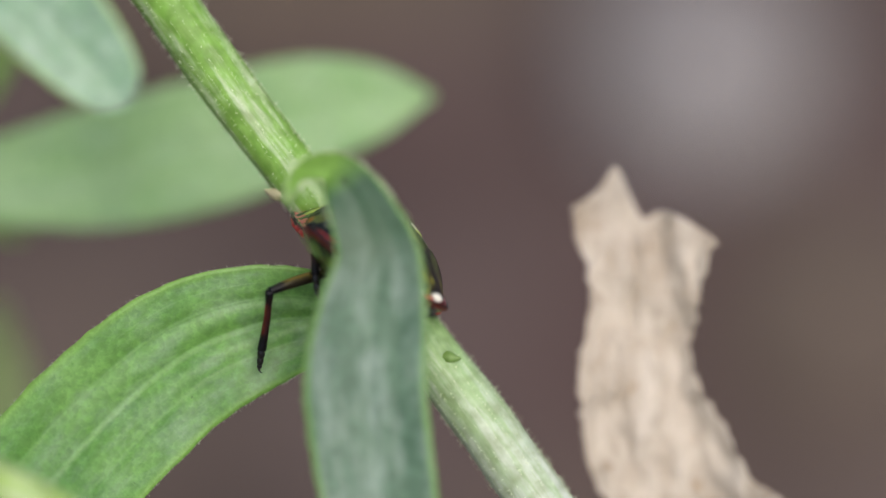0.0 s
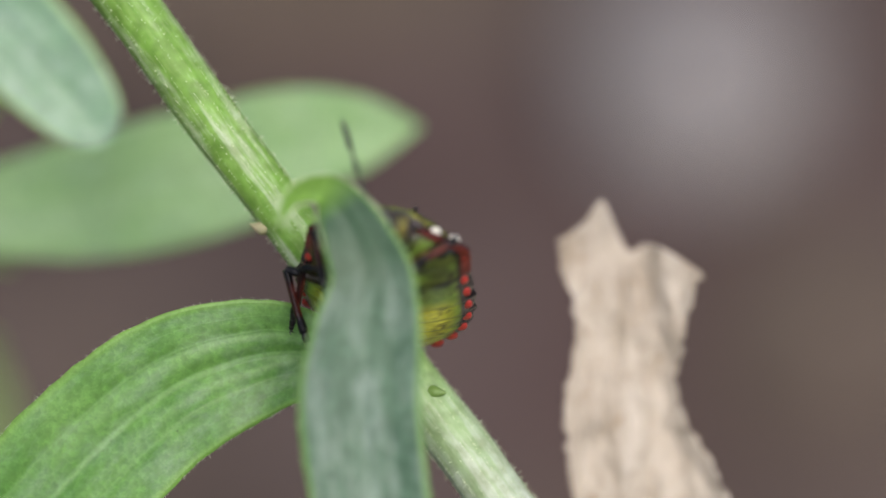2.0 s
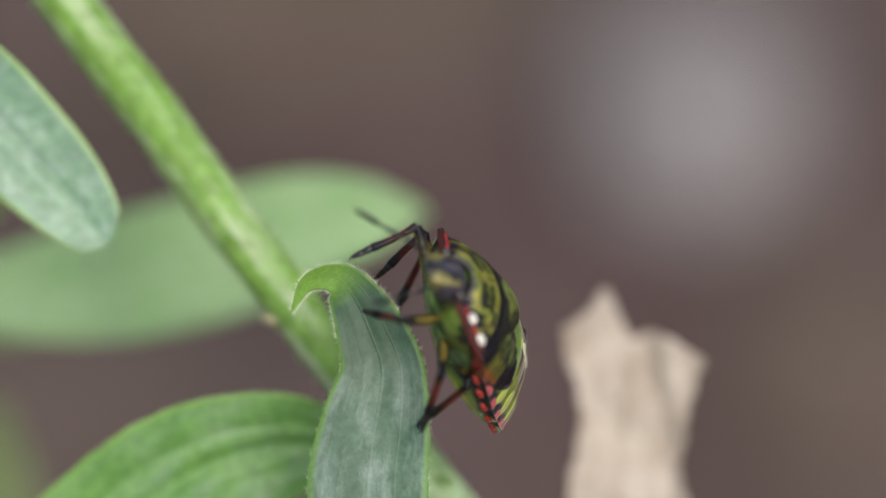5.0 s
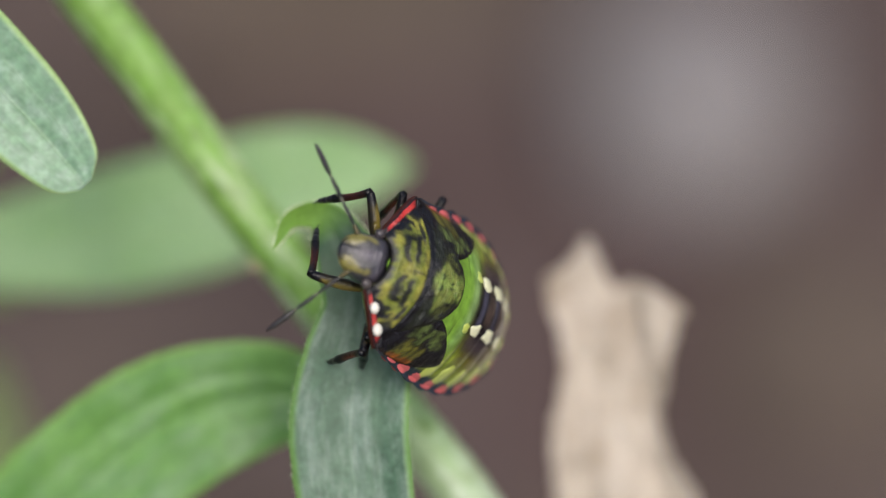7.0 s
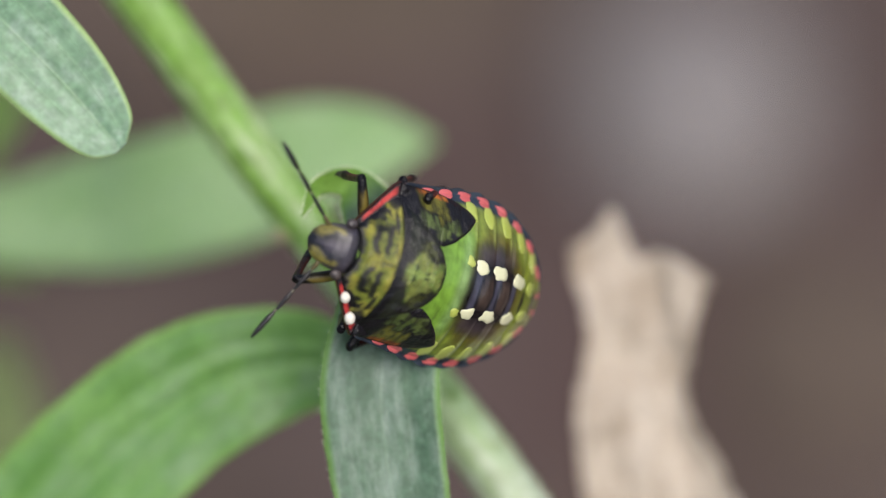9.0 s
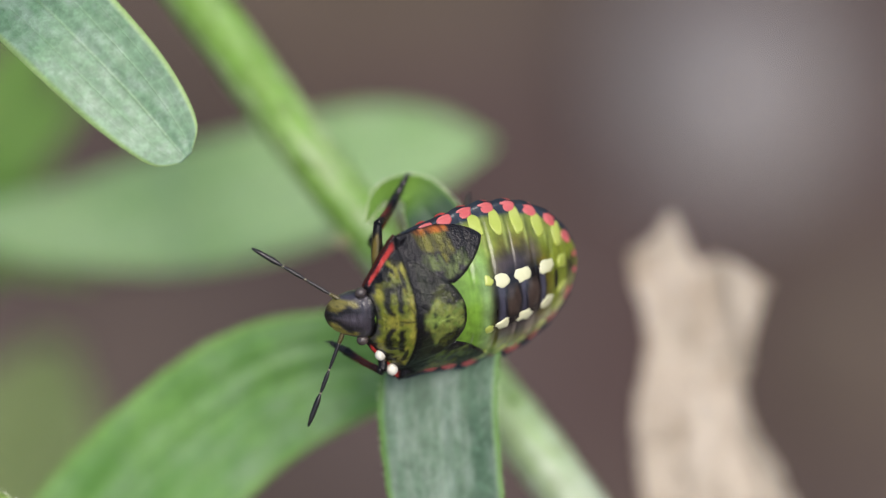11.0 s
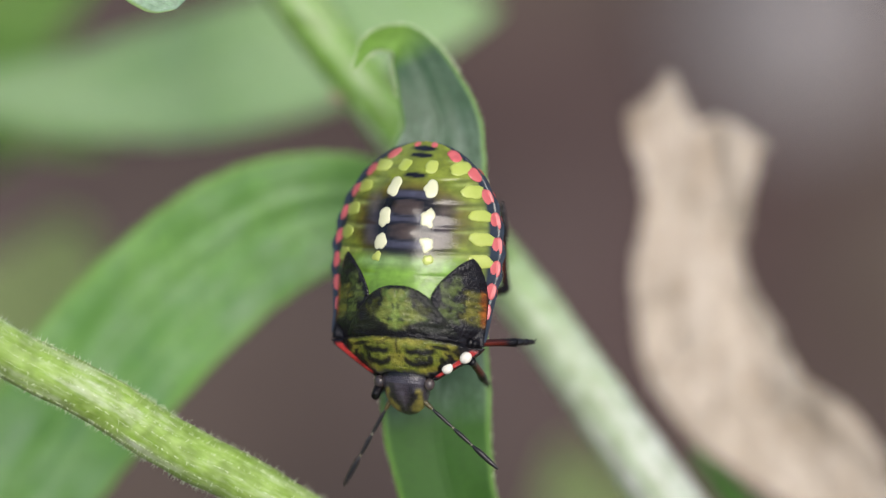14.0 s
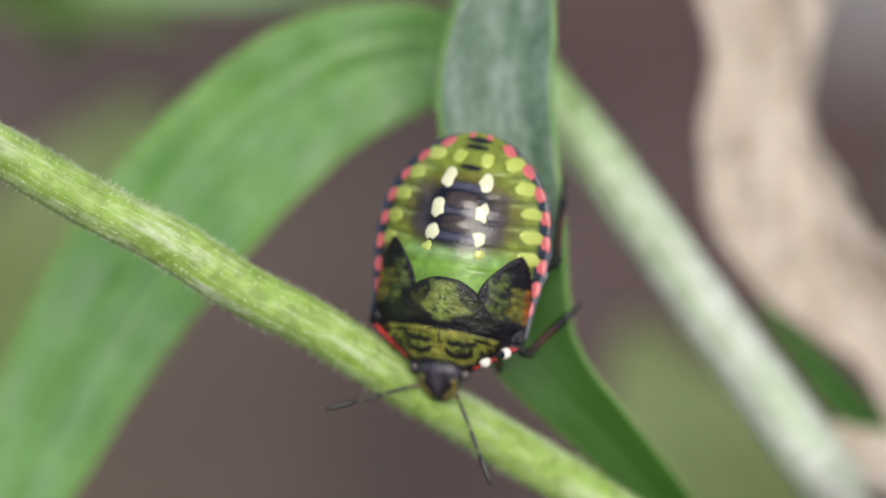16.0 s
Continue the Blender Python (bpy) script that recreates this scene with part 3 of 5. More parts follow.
low = thing("weed_plant", (6.71, -42.22, -110.00), "low lime green leaf near the soil, out of focus", "plant")
part("leaf", blade([(1.46, -15.66, -45.00), (2.51, -18.54, -45.00), (4.34, -21.94, -45.00), (6.21, -25.74, -47.00), (7.90, -30.92, -52.00)], [0.4, 2.6, 4.2, 4.4, 2.0], LIME_LEAF, 0.1, [0, 0, 0, 0, 0], count=30, seed=9), low)
part("leaf", blade([(7.04, -15.44, -14.00), (8.71, -17.35, -14.00), (10.37, -19.25, -14.00), (12.32, -21.22, -15.00), (14.27, -22.96, -16.00)], [0.2, 0.6, 0.85, 0.8, 0.3], DARK_LEAF, 0.1, [30, 30, 30, 30, 30], count=30, seed=12), low)
part("stem", tube([(7.90, -30.92, -52.00), (7.37, -36.25, -80.00), (6.71, -42.22, -110.00)], [0.6, 0.7, 0.8], STEM, 20, 12), low)

# ---- the shield bug nymph: x towards its head, y to its left, z out of its back, millimetres ----
def through_rows(rows):
    xs, ys = zip(*sorted(rows))
    return lambda x: float(np.interp(x, xs, ys))


half_width = through_rows([(-5.6, 0.04), (-5.56, 0.5), (-5.45, 0.95), (-5.25, 1.4), (-5.0, 1.8), (-4.7, 2.18), (-4.3, 2.56), (-3.8, 2.92), (-3.2, 3.24), (-2.5, 3.48), (-1.3, 3.66), (-0.2, 3.6), (1.2, 3.38), (2.2, 3.3), (2.62, 3.24), (2.85, 3.02), (3.3, 2.36), (4.0, 1.25)])
back_height = through_rows([(-5.6, 0.03), (-5.3, 0.3), (-5.0, 0.58), (-4.4, 1.03), (-3.5, 1.55), (-2.5, 1.97), (-1.5, 2.14), (-0.5, 2.2), (0.8, 2.15), (1.8, 1.97), (2.6, 1.65), (3.3, 1.3), (4.0, 0.95)])
margin_height = through_rows([(-5.6, 0.05), (-1.0, 0.0), (1.5, 0.15), (2.65, 0.42), (3.3, 0.36), (4.0, 0.3)])
belly_depth = through_rows([(-5.6, 0.03), (-5.2, 0.3), (-4.2, 0.85), (-2.5, 1.3), (0.0, 1.5), (2.5, 1.35), (3.4, 0.9), (4.0, 0.5)])


def smooth_step(a, b, v):
    f = min(max((v - a) / (b - a), 0.0), 1.0)
    return f * f * (3 - 2 * f)


def back(x, y, lift=0.0):
    """The height of the domed back over the plane of its margin, with a flat rim, segment furrows and two gland humps."""
    w = half_width(x)
    r = min(abs(y) / max(w, 0.02), 1.0)
    rim = 0.93 - 0.1 * smooth_step(1.8, 2.4, x)
    rise = 0.9 * (1 - min(r / rim, 1.0) ** 2.1) ** 0.9 + 0.1 * (1 - r)
    z = margin_height(x) + (back_height(x) - margin_height(x)) * rise + lift
    if x < 0:
        z -= 0.05 * furrow(x, r) * (1 - smooth_step(0.84, 0.92, r))
        z += 0.012 * noise.fractal((x * 2.6, y * 2.6, 3.0), 0.9, 2.0, 3)
        z += 0.15 * (math.exp(-((x + 1.78) / 0.3) ** 2 - (y / 0.5) ** 2) + math.exp(-((x + 2.78) / 0.3) ** 2 - (y / 0.5) ** 2))
    return z


def furrow(x, r):
    """1 in the furrows between the abdomen's segments, which bend forwards at the sides."""
    phase = ((x + 0.35 * r * r + 5.35) / 0.97) % 1
    return math.exp(-((phase - 0.5) / 0.085) ** 2) * smooth_step(0.22, 0.45, r)


def blend(a, b, f):
    return tuple(p + (q - p) * f for p, q in zip(a, b))


BLACK, OLIVE, MOSS, RED = (0.004, 0.0035, 0.005), (0.22, 0.21, 0.032), (0.13, 0.15, 0.02), (0.4, 0.03, 0.026)
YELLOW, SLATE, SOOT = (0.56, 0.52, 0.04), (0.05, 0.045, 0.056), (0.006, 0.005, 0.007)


def mottle(x, y, size, seed):
    return noise.fractal((x * size, abs(y) * size, seed), 0.9, 2.1, 3)


def speckled(c, x, y, amount, seed):
    """Pigment broken up by fine dark grains and lighter flecks."""
    f = 1 + amount * noise.fractal((x * 5.5, y * 5.5, seed), 0.8, 2.0, 3)
    c = tuple(v * max(f, 0.2) for v in c)
    return blend(c, BLACK, 0.5 * smooth_step(0.32, 0.6, noise.noise((x * 9, y * 9, seed + 3))))


def abdomen_pigment(x, y, z):
    a = abs(y)
    r = a / max(half_width(x), 0.05)
    if z < margin_height(x) - 0.02:
        c = blend(YELLOW, (0.16, 0.25, 0.025), smooth_step(0.62, 0.86, r))
        c = blend(c, (0.12, 0.19, 0.03), smooth_step(-0.5, 0.6, x))
        c = blend(c, blend(BLACK, (0.04, 0.05, 0.012), smooth_step(0.3, 0.6, r)), 0.9 * smooth_step(-0.3, 0.05, mottle(x, y, 1.1, 7.0)) * smooth_step(0.6, 1.6, x))
        c = blend(c, BLACK, 0.85 * smooth_step(0.15, 0.3, mottle(x, y, 1.6, 17.0)) * smooth_step(0.5, 0.75, r))
        c = blend(c, (0.1, 0.12, 0.02), 0.5 * furrow(x, r))
        c = blend(c, BLACK, smooth_step(0.82, 0.88, r))
        return blend(c, (0.12, 0.018, 0.01), smooth_step(0.88, 0.92, r) * smooth_step(1.2, 1.8, x))
    c = blend((0.13, 0.17, 0.016), (0.14, 0.27, 0.03), smooth_step(-1.6, -0.5, x + 0.2 * mottle(x, y, 1.2, 9.0)) * (1 - smooth_step(0.45, 0.85, r)))
    c = blend(c, (0.21, 0.26, 0.035), 0.65 * smooth_step(0.5, 0.78, r + 0.1 * mottle(x, y, 1.5, 31.0)))
    c = blend(c, (0.2, 0.24, 0.025), 0.55 * (1 - smooth_step(-4.2, -3.7, x)))
    d = math.hypot((x + 2.2) / 1.95, y / 2.8) + 0.07 * mottle(x, y, 1.6, 2.0)
    c = blend(c, (0.1, 0.062, 0.008), 0.75 * (1 - smooth_step(0.72, 1.05, d)))
    d = math.hypot((x + 1.98) / 1.8, y / 2.35) + 0.08 * mottle(x, y, 2.0, 4.0)
    c = blend(c, BLACK, 0.95 * (1 - smooth_step(0.58, 1.05, d)))
    d = ((abs(x + 2.25) / 1.42) ** 3 + (a / 1.4) ** 3) ** (1 / 3) + 0.06 * mottle(x, y, 3.0, 24.0)
    c = blend(c, BLACK, 1 - smooth_step(0.82, 1.0, d))
    # sky sheen painted slate round the two brown gland humps, purple beyond the pale spots
    c = blend(c, (0.05, 0.05, 0.075), 0.9 * (1 - smooth_step(0.75, 1.0, a + 0.1 * mottle(x, y, 2.4, 14.0))) * max(math.exp(-((x + 2.3) / 0.2) ** 4), math.exp(-((x + 1.28) / 0.17) ** 4), math.exp(-((x + 3.32) / 0.16) ** 4)))
    c = blend(c, (0.07, 0.05, 0.062), 0.5 * smooth_step(1.15, 1.4, a) * (1 - smooth_step(1.5, 2.1, a + 0.3 * mottle(x, y, 1.8, 19.0))) * smooth_step(-3.6, -3.0, x) * (1 - smooth_step(-1.4, -0.9, x)))
    c = blend(c, (0.26, 0.42, 0.15), 0.6 * (1 - smooth_step(0.35, 0.75, r)) * math.exp(-((x + 0.55) / 0.22) ** 2))
    c = blend(c, (0.3, 0.36, 0.1), 0.55 * furrow(x - 0.16, r) * smooth_step(0.48, 0.62, r))
    c = blend(c, (0.03, 0.045, 0.01), 0.45 * furrow(x, r) * smooth_step(0.45, 0.65, r))
    for gx in (-1.78, -2.78):
        d = ((abs(x - gx) / 0.38) ** 3 + (a / 0.66) ** 3) ** (1 / 3)
        c = blend(c, BLACK, 0.9 * math.exp(-((d - 1.02) / 0.12) ** 2))
        c = blend(c, (0.05, 0.034, 0.027), 0.9 * (1 - smooth_step(0.75, 0.95, d)))
    for sx, rx, ry in ((-4.12, 0.14, 0.45), (-4.98, 0.13, 0.5), (-5.3, 0.14, 0.55)):
        d = math.hypot((x - sx) / rx, y / ry) + 0.25 * mottle(x, y, 4.0, 8.0)
        c = blend(c, BLACK, 1 - smooth_step(0.7, 1.1, d))
    return blend(c, (0.016, 0.024, 0.036), smooth_step(0.83, 0.87, r))


def pronotum_pigment(x, y, z):
    a = abs(y)
    r = a / half_width(x)
    c = blend(OLIVE, MOSS, smooth_step(-0.2, 0.3, mottle(x, y, 1.1, 1.0)))
    wobble = 0.16 * mottle(x, y, 2.0, 6.0)
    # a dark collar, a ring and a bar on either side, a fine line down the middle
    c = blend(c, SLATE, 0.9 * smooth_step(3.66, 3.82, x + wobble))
    for at, wide, inner, outer in ((3.45, 0.14, 0.25, 1.3), (3.02, 0.15, 0.35, 1.5)):
        d = x - at + 0.16 * ((a - 0.8) / 0.6) ** 2 + 0.8 * wobble
        c = blend(c, BLACK, 0.97 * math.exp(-(d / wide) ** 4) * smooth_step(inner - 0.1, inner + 0.1, a) * (1 - smooth_step(outer - 0.1, outer + 0.15, a)))
    for cx, cy, rx, ry in ((3.22, 1.3, 0.2, 0.12), (2.74, 1.75, 0.08, 0.36), (3.25, 1.72, 0.2, 0.14), (2.86, 2.45, 0.22, 0.34)):
        d = math.hypot((x - cx - 0.12 * (a - cy)) / rx, (a - cy) / ry) + 2 * wobble
        c = blend(c, BLACK, 0.92 * (1 - smooth_step(0.6, 1.15, d)))
    c = blend(c, BLACK, 0.85 * math.exp(-(y / 0.05) ** 2) * (1 - smooth_step(3.0, 3.15, x)))
    c = blend(c, BLACK, 0.6 * smooth_step(0.26, 0.4, noise.fractal((x * 1.7, y * 1.7, 9.0), 0.9, 2.1, 3)))
    c = blend(c, BLACK, smooth_step(0.7, 0.8, r + 0.2 * mottle(x, y, 2.4, 3.0)))
    c = blend(c, RED, smooth_step(0.85, 0.89, r) * smooth_step(2.62, 2.85, x) * (1 - smooth_step(3.75, 3.9, x)))
    c = blend(c, BLACK, smooth_step(0.965, 0.985, r))
    rear = 2.3 + 0.3 * (y / half_width(x)) ** 2
    return blend(c, BLACK, 1 - smooth_step(rear + 0.08, rear + 0.24, x + 0.08 * mottle(x, y, 3, 2)))


OLIVE_BELL = through_rows([(0.4, 0.2), (0.6, 0.4), (0.9, 0.46), (1.2, 0.6), (1.6, 0.9), (1.8, 0.62), (2.0, 0.25), (2.3, 0.05)])


def scutellum_pigment(x, y, z):
    """Sooty plate with a bell of olive in its middle, ragged at the edges and greener along the ridge."""
    a = abs(y)
    c = blend((0.15, 0.15, 0.035), (0.1, 0.19, 0.035), 0.25 + 0.4 * smooth_step(-0.2, 0.3, mottle(x, y, 1.8, 16.0)))
    c = blend(c, (0.2, 0.27, 0.06), 0.7 * math.exp(-(y / 0.12) ** 2) * smooth_step(0.7, 1.0, x))
    wedge = a - OLIVE_BELL(x) + 0.34 * noise.fractal((x * 2.1, y * 1.7, 5.0), 0.9, 2.1, 4)
    c = blend(c, SOOT, 0.95 * smooth_step(-0.2, 0.3, wedge))
    c = blend(c, (0.1, 0.115, 0.016), 0.35 * smooth_step(0.22, 0.36, mottle(x, y, 1.3, 15.0)) * smooth_step(0.1, 0.4, wedge) * (1 - smooth_step(1.4, 1.8, a)))
    c = blend(c, SOOT, 0.75 * smooth_step(0.3, 0.5, noise.fractal((x * 2.6, a * 3.4, 12.0), 0.9, 2.1, 3)))
    c = blend(c, BLACK, smooth_step(2.12, 2.25, x))
    return blend(c, BLACK, 1 - smooth_step(0.42, 0.6, x + 0.12 * mottle(x, y, 3, 6)))


PAD_IN = through_rows([(-0.95, 2.66), (-0.85, 2.5), (-0.6, 2.22), (0.0, 1.7), (0.4, 1.45), (0.75, 1.3), (1.4, 1.4), (2.6, 1.7)])
PAD_OUT = through_rows([(-0.95, 2.65), (-0.85, 2.78), (-0.6, 2.93), (0.0, 3.12), (0.6, 3.2), (1.4, 3.2), (2.6, 3.2)])


def wing_pigment(x, y, z):
    """Sooty pad with a green streak along its inner side and an olive patch that turns orange at the outer edge."""
    u = (abs(y) - PAD_IN(x)) / max(PAD_OUT(x) - PAD_IN(x), 0.05)
    ragged = 0.22 * noise.fractal((x * 1.9, y * 2.3, 21.0), 0.9, 2.1, 4)
    streak = (1 - smooth_step(0.12, 0.2, abs(u - 0.28 - 0.06 * x + ragged))) * smooth_step(-0.25, 0.15, x + ragged) * (1 - smooth_step(1.5, 1.8, x + ragged))
    spot = smooth_step(0.52, 0.62, u + ragged - 0.04 * x) * smooth_step(0.3, 0.55, x + ragged) * (1 - smooth_step(1.55, 1.8, x + ragged))
    c = blend(SOOT, (0.085, 0.115, 0.03), 0.92 * streak)
    c = blend(c, (0.13, 0.125, 0.02), 0.95 * spot)
    c = blend(c, (0.34, 0.085, 0.014), 0.85 * spot * smooth_step(0.86, 0.94, u + 0.3 * ragged))
    # fine dark hatching across the pad
    c = blend(c, SOOT, 0.55 * smooth_step(0.2, 0.8, math.sin(13 * x + 3 * noise.noise((x * 2, y * 2, 5.0)))))
    c = blend(c, SOOT, 0.7 * smooth_step(0.28, 0.5, noise.fractal((x * 3.0, y * 3.0, 27.0), 0.9, 2.1, 3)))
    return blend(c, BLACK, smooth_step(0.955, 0.985, u))


def head_pigment(x, y, z):
    a = abs(y)
    c = blend((0.022, 0.019, 0.026), (0.04, 0.035, 0.046), smooth_step(-0.3, 0.3, mottle(x, y, 2.0, 2.0)))
    # olive crescents round the cheeks, two black furrows and a bridge with lilac-grey sky sheen painted in between
    # them, a black rim at the neck
    cheek = 0.5 - 0.28 * smooth_step(4.7, 5.15, x) + 0.08 * mottle(x, y, 2.5, 2.0)
    lobe = smooth_step(4.3, 4.5, x) * smooth_step(cheek, cheek + 0.1, a) * (1 - smooth_step(0.72, 0.82, a))
    c = blend(c, (0.19, 0.165, 0.032), 0.85 * lobe)
    c = blend(c, BLACK, 0.9 * math.exp(-((a - cheek + 0.08) / 0.1) ** 2) * smooth_step(4.2, 4.4, x))
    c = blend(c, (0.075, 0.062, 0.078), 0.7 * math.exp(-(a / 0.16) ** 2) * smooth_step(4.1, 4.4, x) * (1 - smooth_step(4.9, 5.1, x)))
    c = blend(c, BLACK, 0.8 * math.exp(-((a - 0.13) / 0.035) ** 2) * smooth_step(4.4, 4.6, x))
    c = blend(c, BLACK, 0.8 * smooth_step(5.2, 5.32, x))
    return blend(c, BLACK, 1 - smooth_step(3.9, 3.98, x))


SHELL = shell_material("shell", 0.42, 0.6, 0.5, 0.08, 0.17)
ABDOMEN = shell_material("abdomen_shell", 0.4, 0.1, 1.0, 0.08, 0.13)
HEAD_SHELL = shell_material("head_shell", 0.4, 0.4, 0.8, 0.2, 0.2)
LEG_SHELL = shell_material("leg_shell", 0.32, 0.4, 0.25, 0.12)
CREAM = plain_material("cream_spot", (0.6, 0.6, 0.36), (0.68, 0.67, 0.46), 900, 0.35, 0.1, coat=0.4)
LIME = plain_material("lime_spot", (0.34, 0.41, 0.055), (0.45, 0.51, 0.12), 900, 0.3, 0.1, coat=0.5)
CRIMSON = plain_material("crimson_spot", (0.3, 0.016, 0.012), (0.4, 0.034, 0.022), 900, 0.4, 0.1, coat=0.3)
WHITE = plain_material("white_spot", (0.66, 0.63, 0.54), (0.74, 0.71, 0.62), 900, 0.4, 0.1)
SCARLET = plain_material("red_spot", (0.46, 0.07, 0.07), (0.56, 0.13, 0.13), 900, 0.42, 0.1, coat=0.4)
JET = plain_material("black_shell", (0.005, 0.0045, 0.005), (0.013, 0.011, 0.012), 1500, 0.28, 0.3, 0.00003)
HORN = plain_material("olive_horn", (0.04, 0.032, 0.01), (0.11, 0.085, 0.024), 1200, 0.3, 0.2, 0.00003)
PALE_JOINT = plain_material("pale_joint", (0.2, 0.18, 0.11), (0.3, 0.28, 0.2), 2500, 0.4)
EYE = plain_material("eye", (0.03, 0.024, 0.026), (0.075, 0.06, 0.055), 2500, 0.22, 0.1)


def bug_part(name, made, parent, label="", location=None):
    ob = new(name, mesh_of(name, *made))
    ob.parent = parent
    if location:
        ob.location = Vector(location) * MM
    return tagged(ob, label)


def body_shell():
    rows, ring = 190, 96
    xs = [-5.6 + 9.5 * (i / (rows - 1)) for i in range(rows)]
    verts, cols, faces = [], [], []
    for x in xs:
        sunk = smooth_step(2.3, 2.6, x)
        w, m = half_width(x) * (1 - 0.07 * sunk), margin_height(x)
        for k in range(ring):
            a = 2 * math.pi * k / ring
            c, s = math.cos(a), math.sin(a)
            y = w * (abs(c) ** 0.75) * (1 if c > 0 else -1)
            r = min(abs(y) / w, 1)
            seg = 0.03 * furrow(x, r) if x < 0.3 else 0
            if s >= 0:
                z = back(x, y) - 0.26 * sunk
            else:
                z = m - 0.1 * sunk - belly_depth(x) * (1 - r ** 2.2) ** 0.8 + seg
            scallop = 1 + 0.012 * math.cos((x + 5.2) / 0.98 * 2 * math.pi) * smooth_step(0.8, 1, r) * (1 if x < 0.5 else 0)
            verts.append((x, y * scallop, z))
            c0 = abdomen_pigment(x, y, z if s >= 0 else z - 0.03)
            cols.append(tuple(v * (1 + 0.3 * noise.fractal((x * 3.5, y * 3.5, z), 0.8, 2.0, 3)) for v in c0))
    for i in range(rows - 1):
        for k in range(ring):
            q = (k + 1) % ring
            faces.append((i * ring + k, i * ring + q, (i + 1) * ring + q, (i + 1) * ring + k))
    faces += [tuple(range(ring)), tuple((rows - 1) * ring + k for k in range(ring))]
    return verts, faces, ABDOMEN, None, True, cols


def plate(xs, inner, outer, lift, pigment, material, across=34):
    """A thin curved shell over the back between two edges, with a rounded rim."""
    verts, cols, faces = [], [], []
    n = len(xs)
    for layer in (0, 1):
        for i, x in enumerate(xs):
            for j in range(across + 1):
                v = j / across
                y = inner[i] + (outer[i] - inner[i]) * v
                rim = min(v, 1 - v) * 2 * abs(outer[i] - inner[i])
                end = min(i, n - 1 - i) / (n - 1) * abs(xs[-1] - xs[0])
                rise = lift * (0.35 + 0.65 * smooth_step(0, 0.35, min(rim, end * 2)))
                z = back(x, y) + rise + 0.07 * mottle(x, y, 1.3, 11) * smooth_step(0, 0.3, min(rim, end * 2))
                verts.append((x, y, z if layer == 0 else back(x, y) - 0.12))
                cols.append(speckled(pigment(x, y, z), x, y, 0.28, 1.0))
    m, total = across + 1, n * (across + 1)
    for i in range(n - 1):
        for j in range(across):
            a = i * m + j
            faces += [(a, a + 1, a + m + 1, a + m), (total + a, total + a + m, total + a + m + 1, total + a + 1)]
        for j in (0, across):
            a = i * m + j
            faces.append((a, a + m, total + a + m, total + a))
    for i in (0, n - 1):
        for j in range(across):
            a = i * m + j
            faces.append((a, a + 1, total + a + 1, total + a))
    return verts, faces, material, None, True, cols


def pronotum_shell():
    rows, across = 70, 130
    verts, cols, faces = [], [], []
    for layer in (0, 1):
        for i in range(rows):
            s = i / (rows - 1)
            for j in range(across + 1):
                v = 2 * j / across - 1
                x = 2.3 + 0.3 * v * v + s * (1.72 - 0.3 * v * v - 0.25 * (1 - v * v))
                x = min(x, 3.98)
                y = half_width(x) * v
                rise = 0.16 * smooth_step(0, 0.12, min(s, 1 - s) + 0.02) * (0.4 + 0.6 * smooth_step(0, 0.2, 1 - abs(v)))
                bulge = 0.1 * math.exp(-((abs(y) - 0.9) / 0.6) ** 2 - ((x - 3.3) / 0.3) ** 2)
                z = back(x, y) + rise + bulge + 0.06 * mottle(x, y, 1.6, 4) * smooth_step(0, 0.15, min(s, 1 - s))
                verts.append((x, y, z if layer == 0 else back(x, y) - 0.2))
                under = blend((0.06, 0.07, 0.015), BLACK, smooth_step(-0.2, 0.2, mottle(x, y, 1.5, 3.0)))
                cols.append(speckled(pronotum_pigment(x, y, z), x, y, 0.25, 2.0) if layer == 0 else blend(under, (0.13, 0.018, 0.01), smooth_step(0.93, 0.96, abs(v))))
    m, total = across + 1, rows * (across + 1)
    for i in range(rows - 1):
        for j in range(across):
            a = i * m + j
            faces += [(a, a + 1, a + m + 1, a + m), (total + a, total + a + m, total + a + m + 1, total + a + 1)]
        for j in (0, across):
            a = i * m + j
            faces.append((a, a + m, total + a + m, total + a))
    for i in (0, rows - 1):
        for j in range(across):
            a = i * m + j
            faces.append((a, a + 1, total + a + 1, total + a))
    return verts, faces, SHELL, None, True, cols


